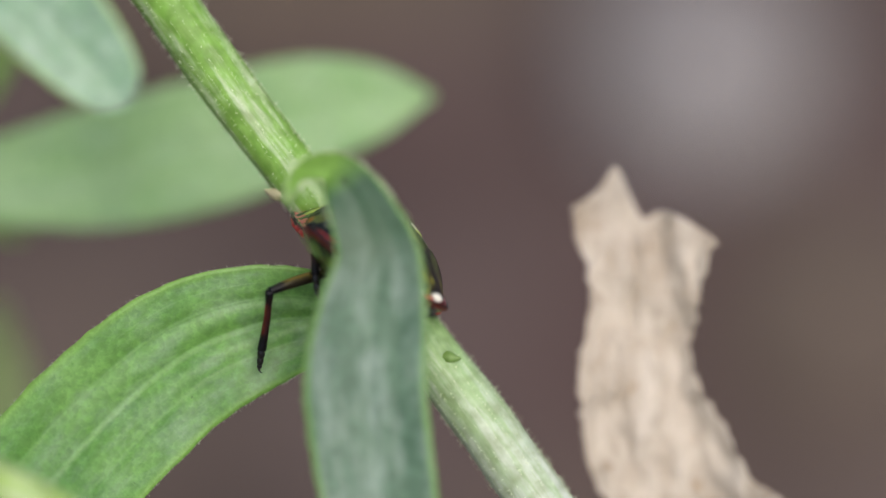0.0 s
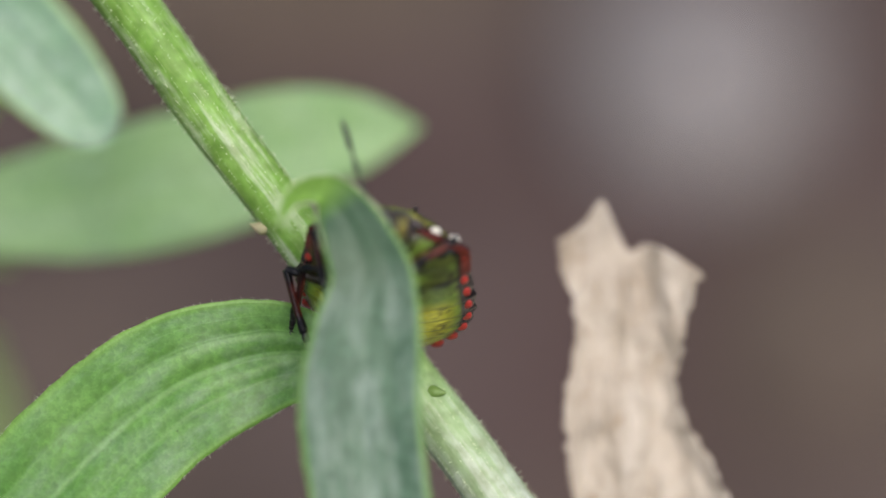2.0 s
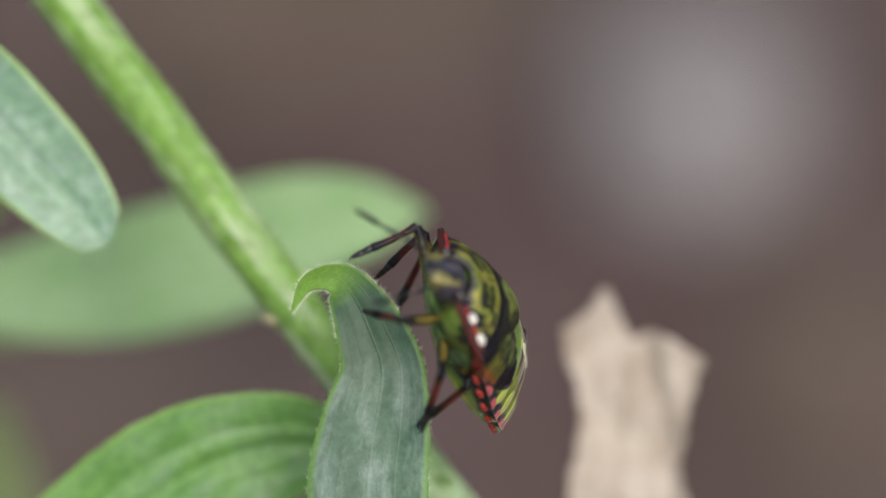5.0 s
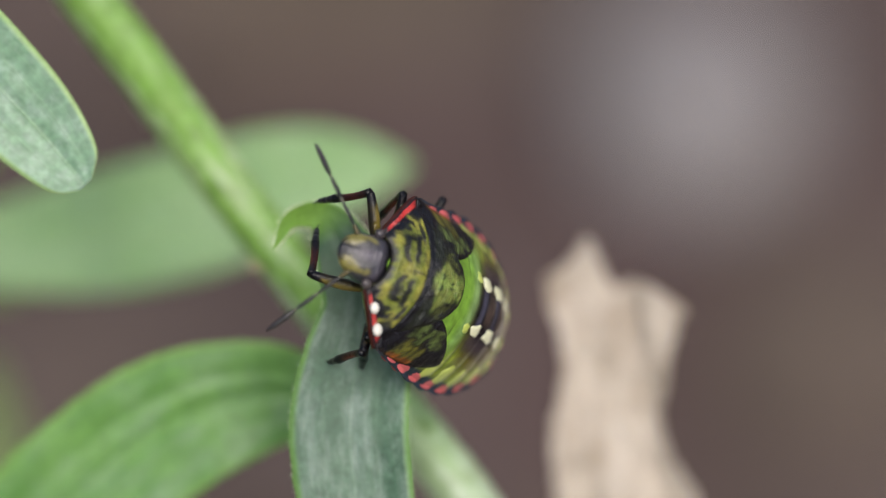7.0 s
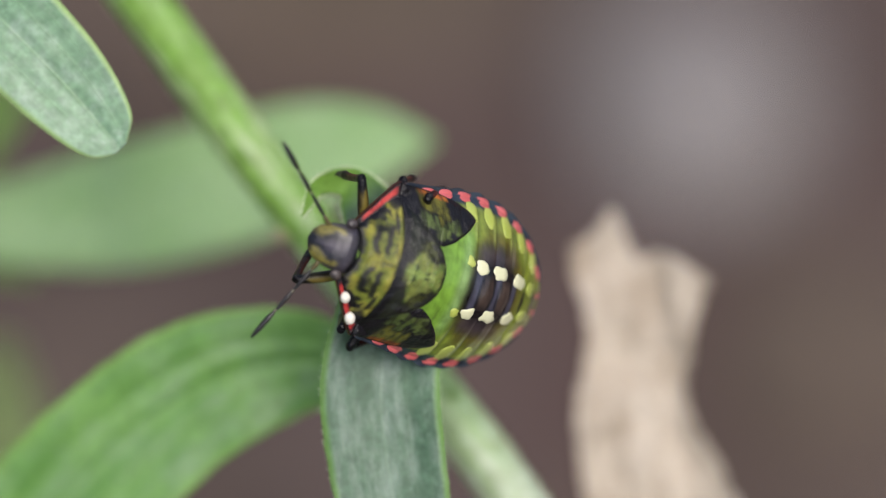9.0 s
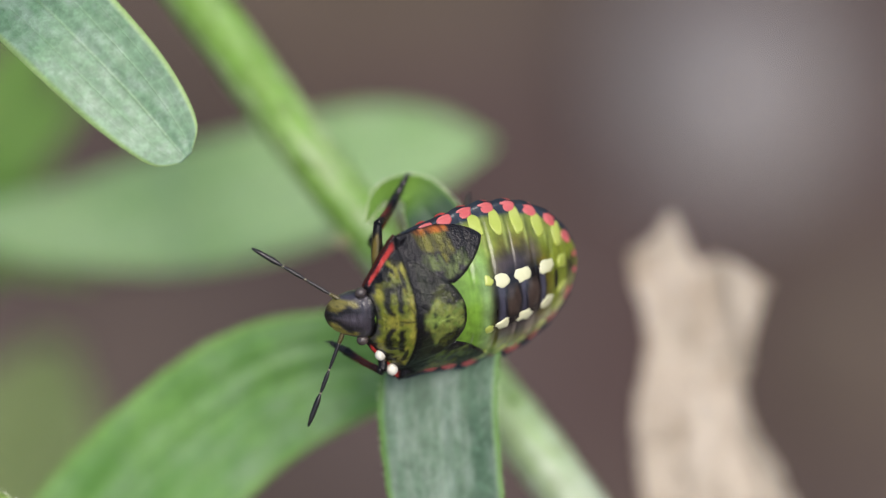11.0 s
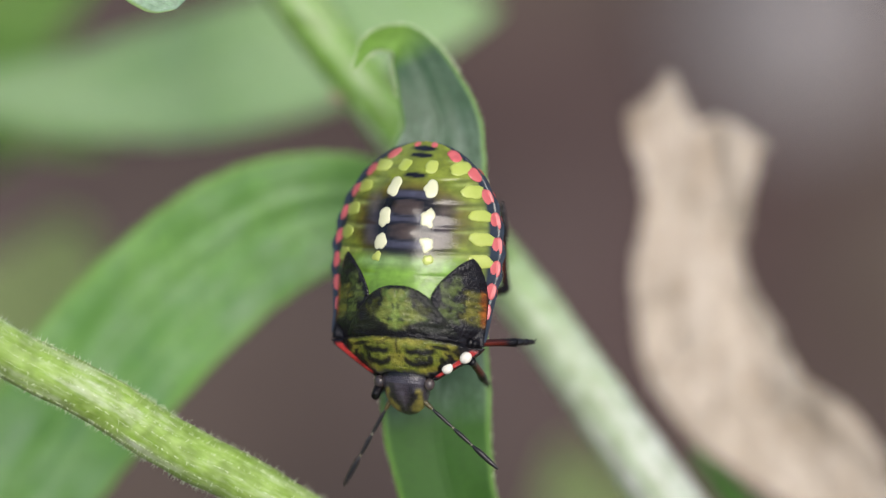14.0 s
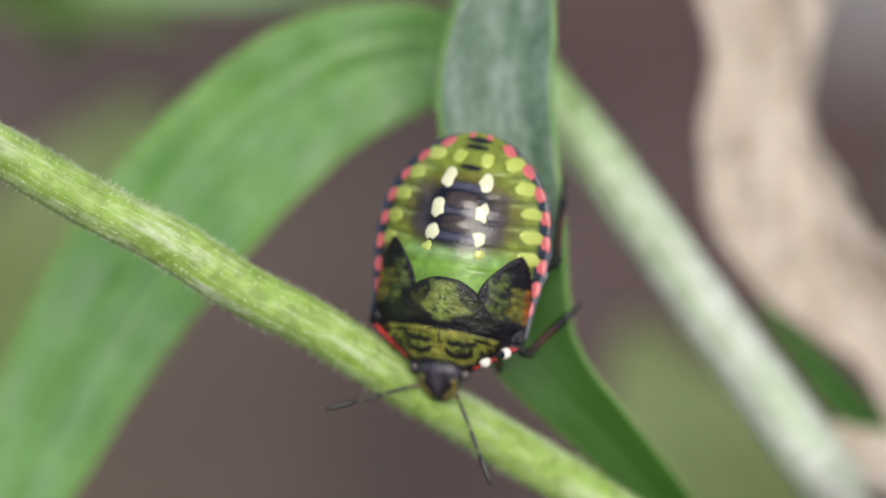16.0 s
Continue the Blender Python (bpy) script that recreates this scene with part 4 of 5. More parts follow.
def head_shell():
    width = through_rows([(3.7, 1.0), (4.1, 0.98), (4.45, 0.93), (4.8, 0.83), (5.1, 0.66), (5.3, 0.42), (5.4, 0.1)])
    top = through_rows([(3.7, 0.8), (4.2, 0.78), (4.6, 0.55), (5.0, 0.18), (5.3, -0.22), (5.4, -0.45)])
    low = through_rows([(3.7, -0.6), (4.4, -0.75), (5.0, -0.7), (5.3, -0.62), (5.4, -0.55)])
    rows, ring = 40, 40
    verts, cols, faces = [], [], []
    for i in range(rows):
        x = 3.7 + 1.7 * (i / (rows - 1)) ** 0.9
        for k in range(ring):
            a = 2 * math.pi * k / ring
            c, s = math.cos(a), math.sin(a)
            y = width(x) * (abs(c) ** 0.8) * (1 if c > 0 else -1)
            mid = (top(x) + low(x)) / 2
            z = mid + (top(x) - mid if s > 0 else mid - low(x)) * (abs(s) ** 0.8) * (1 if s > 0 else -1)
            z -= 0.07 * math.exp(-((abs(y) - 0.26) / 0.07) ** 2) * (s > 0) * (x > 4.5)
            verts.append((x, y, z))
            cols.append(speckled(head_pigment(x, y, z), x, y, 0.4, 4.0))
    for i in range(rows - 1):
        for k in range(ring):
            q = (k + 1) % ring
            faces.append((i * ring + k, i * ring + q, (i + 1) * ring + q, (i + 1) * ring + k))
    faces += [tuple(range(ring)), tuple((rows - 1) * ring + k for k in range(ring))]
    return verts, faces, HEAD_SHELL, None, True, cols


def patch(cx, cy, rx, ry, lift, material, seed, turn=0.0, uneven=0.28, corner=2.8):
    """A slightly raised spot that follows the curve of the back."""
    verts, faces = [], []
    rings, spokes = 5, 18
    for layer in (0, 1):
        for i in range(rings + 1):
            for k in range(spokes):
                a, r = 2 * math.pi * k / spokes, i / rings
                edge = 1 + uneven * noise.noise((math.cos(a) * 1.3 + seed, math.sin(a) * 1.3, seed * 0.7))
                square = (abs(math.cos(a)) ** corner + abs(math.sin(a)) ** corner) ** (-1 / corner)
                p, q = rx * r * edge * square * math.cos(a), ry * r * edge * square * math.sin(a)
                x, y = cx + p * math.cos(turn) - q * math.sin(turn), cy + p * math.sin(turn) + q * math.cos(turn)
                verts.append((x, y, back(x, y, lift + 0.035 * (1 - r * r)) if layer == 0 else back(x, y, lift - 0.05)))
    total = (rings + 1) * spokes
    for i in range(rings):
        for k in range(spokes):
            q = (k + 1) % spokes
            a, b = i * spokes + k, i * spokes + q
            faces += [(a, b, b + spokes, a + spokes), (total + a, total + a + spokes, total + b + spokes, total + b)]
    for k in range(spokes):
        a, b = rings * spokes + k, rings * spokes + (k + 1) % spokes
        faces.append((a, b, total + b, total + a))
    return verts, faces, material


def bead(cx, cy, cz, rx, ry, rz, turn, material):
    """A small rounded bead, turned about the upright."""
    verts, faces = [], []
    rows, spokes = 9, 14
    c, s = math.cos(turn), math.sin(turn)
    for i in range(rows + 1):
        b = math.pi * i / rows
        for k in range(spokes):
            a = 2 * math.pi * k / spokes
            x, y, z = rx * math.cos(b), ry * math.sin(b) * math.cos(a), rz * math.sin(b) * math.sin(a)
            verts.append((cx + x * c - y * s, cy + x * s + y * c, cz + z))
    for i in range(rows):
        for k in range(spokes):
            q = (k + 1) % spokes
            faces.append((i * spokes + k, i * spokes + q, (i + 1) * spokes + q, (i + 1) * spokes + k))
    return verts, faces, material


def rod(length, radii, material, count=18, sides=10, bow=0.0):
    return tube([(length * f, 0, bow * math.sin(math.pi * f)) for f in np.linspace(0, 1, len(radii))], radii, material, count, sides)


def leg_rod(length, radii, pigment, bow):
    made = rod(length, radii, LEG_SHELL, 26, 12, bow)
    cols = []
    for v in made[0]:
        f, side = v[0] / length, math.atan2(v[2] - bow * math.sin(math.pi * v[0] / length), v[1])
        cols.append(pigment(min(max(f, 0), 1), side, 0.12 * noise.fractal((v[0] * 2.5, v[1] * 6, v[2] * 6), 0.8, 2.0, 3)))
    return made[0], made[1], LEG_SHELL, None, True, cols


def thigh_pigment(f, side, grain):
    c = blend((0.13, 0.1, 0.022), BLACK, 0.9 * smooth_step(0.45, 0.8, abs(math.cos(side)) + grain))
    return blend(c, BLACK, smooth_step(0.72, 0.86, f + grain))


def shin_pigment(f, side, grain):
    c = blend((0.09, 0.014, 0.009), (0.025, 0.007, 0.006), smooth_step(0.3, 0.9, abs(math.cos(side)) + grain))
    c = blend(c, BLACK, 1 - smooth_step(0.1, 0.24, f + grain))
    return blend(c, BLACK, smooth_step(0.6, 0.82, f + grain))


def joined(*pieces):
    """Several pieces of one part in one mesh, the first one's material for all."""
    verts, faces = [], []
    for p in pieces:
        k = len(verts)
        verts += list(p[0])
        faces += [tuple(i + k for i in f) for f in p[1]]
    return verts, faces, pieces[0][2]


bug = tagged(new("shield_bug"), "green black and red spotted shield bug nymph crawling on the leaf", "insect")
bug.empty_display_size = 0.002
abdomen = bug_part("abdomen", body_shell(), bug, "green abdomen with a black centre and pale spots")
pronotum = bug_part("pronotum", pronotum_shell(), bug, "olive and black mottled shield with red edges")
xs = [0.4 + 2.15 * i / 50 for i in range(51)]
edge = [2.5 * min(max((x - 0.38) / 2.0, 0.0), 1.0) ** 0.45 for x in xs]
bug_part("scutellum", plate(xs, [-e for e in edge], edge, 0.16, scutellum_pigment, SHELL, 60), bug, "dark triangular plate with an olive middle")
xs = [-0.95 + 3.5 * i / 48 for i in range(49)]
for side in (1, -1):
    bug_part("wing_pad", plate(xs, [side * PAD_IN(x) for x in xs], [side * PAD_OUT(x) for x in xs], 0.11, wing_pigment, SHELL, 24), bug, "dark wing pad with olive and orange marks")
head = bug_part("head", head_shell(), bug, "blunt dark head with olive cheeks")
for side in (1, -1):
    bug_part("eye", bead(4.16, side * 1.05, 0.34, 0.26, 0.23, 0.22, 0, EYE), head)

# spots
number = 0
for x, y, rx, ry in ((-3.62, 0.74, 0.37, 0.26), (-2.35, 0.91, 0.37, 0.27), (-1.32, 0.96, 0.3, 0.25), (-0.72, 1.1, 0.19, 0.2)):
    for side in (1, -1):
        number += 1
        bug_part("pale_spot", patch(x, side * y, rx, ry, 0.005, CREAM if x < -1 else LIME, number, side * 0.15, 0.5, 2.2), abdomen)
for x, share in ((-4.55, 0.25), (-4.55, 0.7), (-3.65, 0.76), (-2.7, 0.79), (-1.75, 0.8), (-0.85, 0.8)):
    for side in (1, -1):
        number += 1
        bug_part("lime_spot", patch(x, side * share * half_width(x), 0.28, 0.26 if share < 0.5 else 0.39, 0.005, LIME, number, 0.0, 0.3, 2.5), abdomen)
for x in (-5.47, -5.05, -4.35, -3.5, -2.55, -1.58, -0.62, 0.3, 1.15):
    for side in (1, -1):
        slope = math.atan2(half_width(x + 0.2) - half_width(x - 0.2), 0.4)
        size = 0.15 if x < -5.3 else 0.34
        number += 1
        bug_part("red_spot", patch(x, side * (half_width(x) - 0.25 * math.hypot(1, math.tan(slope)) * (0.6 if x < -5.3 else 1)), size, 0.17 if x > -5.3 else 0.1, 0.01, SCARLET, number, side * slope, 0.15, 2.3), abdomen)
for x in (-4.35, -3.5, -2.55, -1.58, -0.62, 0.3, 1.15):
    for side in (1, -1):
        slope = math.atan2(half_width(x + 0.2) - half_width(x - 0.2), 0.4)
        bug_part("red_spot", bead(x, side * (half_width(x) - 0.36), margin_height(x) - 0.27, 0.34, 0.27, 0.17, side * slope, CRIMSON), abdomen)
for x, y, r in ((3.5, 1.82, 0.24), (3.02, 2.57, 0.26)):
    bug_part("white_spot", bead(x, y, margin_height(x) + 0.19, r, r * 0.9, 0.17, -0.95, WHITE), pronotum)

# legs and antennae
# for each pair: hip, thigh, shin with foot, and the way the knee bends
BUILD = {"front": ((2.9, 0.9, -0.75), 2.2, 2.95), "middle": ((1.7, 1.15, -0.95), 2.4, 3.1), "hind": ((0.4, 1.25, -1.05), 2.8, 3.6)}


def make_leg(thigh, shin_length):
    leg = bug_part("leg", leg_rod(thigh, [0.14, 0.22, 0.24, 0.21, 0.17], thigh_pigment, 0.07), bug, "dark jointed leg with a rust red shin")
    shin = bug_part("shin", leg_rod(shin_length - 0.95, [0.18, 0.15, 0.15, 0.16, 0.19], shin_pigment, -0.05), leg)
    shin.location = (thigh * MM, 0, 0)
    pieces, at = [], shin_length - 1.0
    for ln, radii in ((0.42, [0.12, 0.16, 0.13]), (0.36, [0.11, 0.14, 0.1]), (0.25, [0.09, 0.11, 0.03])):
        p = rod(ln, radii, JET, 8)
        pieces.append(([Vector(v) + Vector((at, 0, 0)) for v in p[0]], *p[1:]))
        at += ln - 0.03
    pieces += [tube([(at - 0.05, 0, 0), (at + 0.1, 0.07 * k, -0.02), (at + 0.14, 0.12 * k, -0.1)], [0.04, 0.03, 0.01], JET, 6, 6) for k in (1, -1)]
    foot = bug_part("foot", joined(*pieces), leg, "black three-jointed foot")
    foot.location = (thigh * MM, 0, 0)
    return leg, shin, foot


LEGS = {}
for where, (hip, thigh, shin_length) in BUILD.items():
    for side in (1, -1):
        LEGS[where, side] = make_leg(thigh, shin_length)

ANTENNAE = {}
for side in (1, -1):
    root = bug_part("antenna", rod(0.6, [0.09, 0.1, 0.08], HORN, 8, 8), bug, "thin black banded antenna")
    at = 0.58
    for ln, r in ((1.2, 0.075), (1.05, 0.088), (1.45, 0.112)):
        piece = rod(ln, [0.04, r, r, r * 0.9, 0.04], JET, 12, 8)
        bug_part("segment", ([Vector(v) + Vector((at, 0, 0)) for v in piece[0]], *piece[1:]), root)
        ring = rod(0.11, [0.045, 0.05, 0.045], PALE_JOINT, 6, 8)
        bug_part("joint", ([Vector(v) + Vector((at - 0.05, 0, 0)) for v in ring[0]], *ring[1:]), root, "pale ring between segments")
        at += ln - 0.03
    ANTENNAE[side] = root



BRANCH_ROWS = [
    (0.0, 0, 0, 0, 0, 0, 0), (3.7, 0, 0, 0, 0, 0, 0), (9.0, 0, -0.8, 0, 0, 0, 0), (11.3, 0, -1.3, 0, 0, 0, 0), (12.0, 0, -1.3, 0, 0, 0, 0), (13.0, 0, -0.8, 0, 0, 0, 0), (13.5, 0, -0.95, 0, 0, 0, 0), (14.0, 0, -0.2, 0, 0, 0, 0), (14.5, 0, -0.22, 0, 0, 0, 0), (15.0, 0, -0.35, 0, 0, 0, 0), (16.0, 0, -0.35, 0, 0, 0, 0),
]
LEFT_ROWS = [
    (0.0, 0, -0.65, 0, 0, 0, 1.6), (3.7, 0, -0.65, 0, 0, 0, 1.6), (7.0, 0, -1.0, 0, 0, 0, 0), (9.2, 0, -0.9, 0, 0, 0, 0), (12.5, 0, -0.65, 0, 0, 0, 0), (14.5, 0, -0.2, 0, 0, 0, 0), (16.0, 0, -0.2, 0, 0, 0, 0),
]
GREY_ROWS = [
    (0.0, 1.0, 0, 0, 0, 0, 0), (0.5, 0.8, 0, 0, 0, 0, 0), (1.5, 0.9, 0, 0, 0, 0, 0), (2.5, 0.9, 0, 0, 0, 0, 0), (3.0, 0.7, 0, 0, 0, 0, 0), (3.7, 0.75, 0, 0, 0, 0, 0), (5.8, 0, 0, 0, 0, 0, 0), (8.5, 0, 0, 0, 0, 0, 0), (9.2, 0.25, 0, 0, 0, 0, 0), (12.0, 0.2, 0, 0, 0, 0, 0), (12.5, 0.4, 0, 0, 0, 0, 0), (13.0, 0.65, 0, 0, 0, 0, 0), (16.0, 0.65, 0, 0, 0, 0, 0),
]
# seconds, place in the plan, the way its head points, the way its back faces
# the front leaf gives under the bug: seconds, shift in millimetres, turn in degrees
LEAF_ROWS = [
    (0.0, -0.45, -1.1, 0, 0, 0, 1.0), (0.5, -0.1, -0.85, 0, 0, 0, 1.4), (1.0, -0.05, -0.9, 0, 0, 0, 1.4), (1.5, -0.1, -0.85, 0, 0, 0, 1.4), (2.0, -0.1, -0.6, 0, 0, 0, 1.3), (2.5, -0.1, -0.85, 0, 0, 0, 1.2),
    (3.0, 0.15, -0.75, 0, 0, 0, 1.0), (3.7, 0.0, -0.8, 0, 0, 0, 0.8), (5.8, 0, 0, 0, 0, 0, 0), (7.0, 0, 0, 0, 0, 0, 0), (9.0, 0, 0, 0, 0, 0, 0.8), (11.3, 0, 0, 0, 0, 0, -1.4), (12.0, 0, 0, 0, 0, 0, -2.3), (12.5, 0, 0, 0, 0, 0, -0.6), (13.0, 0, 0, 0, 0, 0, -2.3), (13.5, 0, 0, 0, 0, 0, -3.2), (14.0, 0, 0, 0, 0, 0, -1.6), (14.5, 0, 0, 0, 0, 0, 0), (16.0, 0, 0, 0, 0, 0, 0),
]
BUG_ROWS = [
    (0.0, (-3.91, -3.55, -7.49), (0.038, -0.183, 0.982), (0.515, 0.846, 0.138)),
    (0.5, (-3.77, -3.66, -7.49), (0.061, -0.107, 0.992), (0.407, 0.911, 0.073)),
    (1.0, (-3.80, -4.18, -7.24), (0.063, 0.159, 0.985), (0.314, 0.934, -0.171)),
    (1.5, (-3.72, -3.46, -6.65), (0.082, 0.318, 0.944), (0.091, 0.941, -0.325)),
    (2.0, (-2.68, -2.75, -6.27), (0.020, 0.474, 0.880), (0.156, 0.880, -0.448)),
    (2.5, (-2.32, -2.73, -5.76), (0.120, 0.695, 0.709), (0.187, 0.685, -0.704)),
    (3.0, (-1.50, -2.33, -4.49), (0.174, 0.710, 0.682), (0.409, 0.578, -0.707)),
    (3.5, (-1.21, -1.33, -4.24), (0.214, 0.661, 0.719), (0.583, 0.505, -0.637)),
    (3.7, (-1.16, -1.23, -4.20), (0.200, 0.660, 0.722), (0.600, 0.500, -0.620)),
    (4.4, (-0.10, -1.06, -2.90), (0.010, 0.570, 0.770), (0.770, 0.420, -0.300)),
    (5.1, (0.15, -0.90, -1.50), (-0.220, 0.460, 0.800), (0.870, 0.290, 0.100)),
    (6.0, (-0.55, -0.92, -0.20), (-0.448, 0.353, 0.821), (0.894, 0.190, 0.406)),
    (6.5, (-0.63, -1.71, -0.10), (-0.559, 0.325, 0.763), (0.815, 0.048, 0.577)),
    (7.0, (-0.73, -1.78, 0.00), (-0.555, 0.336, 0.761), (0.792, -0.069, 0.607)),
    (7.5, (-0.74, -1.78, 0.11), (-0.607, 0.348, 0.715), (0.739, -0.085, 0.668)),
    (8.0, (-1.04, -2.06, 0.30), (-0.634, 0.407, 0.657), (0.678, -0.116, 0.726)),
    (8.5, (-1.78, -2.35, 0.50), (-0.662, 0.400, 0.634), (0.587, -0.251, 0.770)),
    (9.0, (-1.92, -2.32, 0.80), (-0.807, 0.231, 0.543), (0.498, -0.225, 0.837)),
    (9.8, (-2.40, -2.48, 0.92), (-0.836, 0.076, 0.476), (0.474, -0.278, 0.831)),
    (10.6, (-3.00, -2.68, 1.07), (-0.873, -0.120, 0.391), (0.442, -0.344, 0.824)),
    (11.3, (-3.51, -2.86, 1.20), (-0.903, -0.285, 0.320), (0.416, -0.399, 0.817)),
    (11.5, (-3.47, -3.09, 1.30), (-0.910, -0.327, 0.256), (0.377, -0.389, 0.841)),
    (12.0, (-3.51, -3.39, 1.51), (-0.875, -0.480, 0.064), (0.227, -0.290, 0.930)),
    (12.5, (-3.69, -4.15, 1.50), (-0.699, -0.712, -0.069), (0.089, -0.183, 0.979)),
    (13.0, (-3.52, -5.07, 1.50), (-0.346, -0.917, -0.200), (-0.145, -0.158, 0.977)),
    (13.5, (-3.96, -6.58, 1.50), (-0.232, -0.969, -0.087), (-0.155, -0.051, 0.987)),
    (14.0, (-4.23, -8.45, 1.50), (-0.082, -0.995, 0.051), (-0.295, 0.073, 0.953)),
    (14.5, (-4.79, -11.36, 1.59), (-0.165, -0.986, -0.015), (-0.282, 0.033, 0.959)),
    (15.0, (-5.22, -13.31, 1.50), (-0.116, -0.993, 0.036), (-0.214, 0.060, 0.975)),
    (15.5, (-5.15, -14.50, 1.40), (-0.128, -0.991, -0.015), (-0.160, 0.007, 0.985)),
    (16.0, (-5.20, -14.46, 1.29), (-0.171, -0.985, -0.013), (-0.168, 0.016, 0.986)),
]
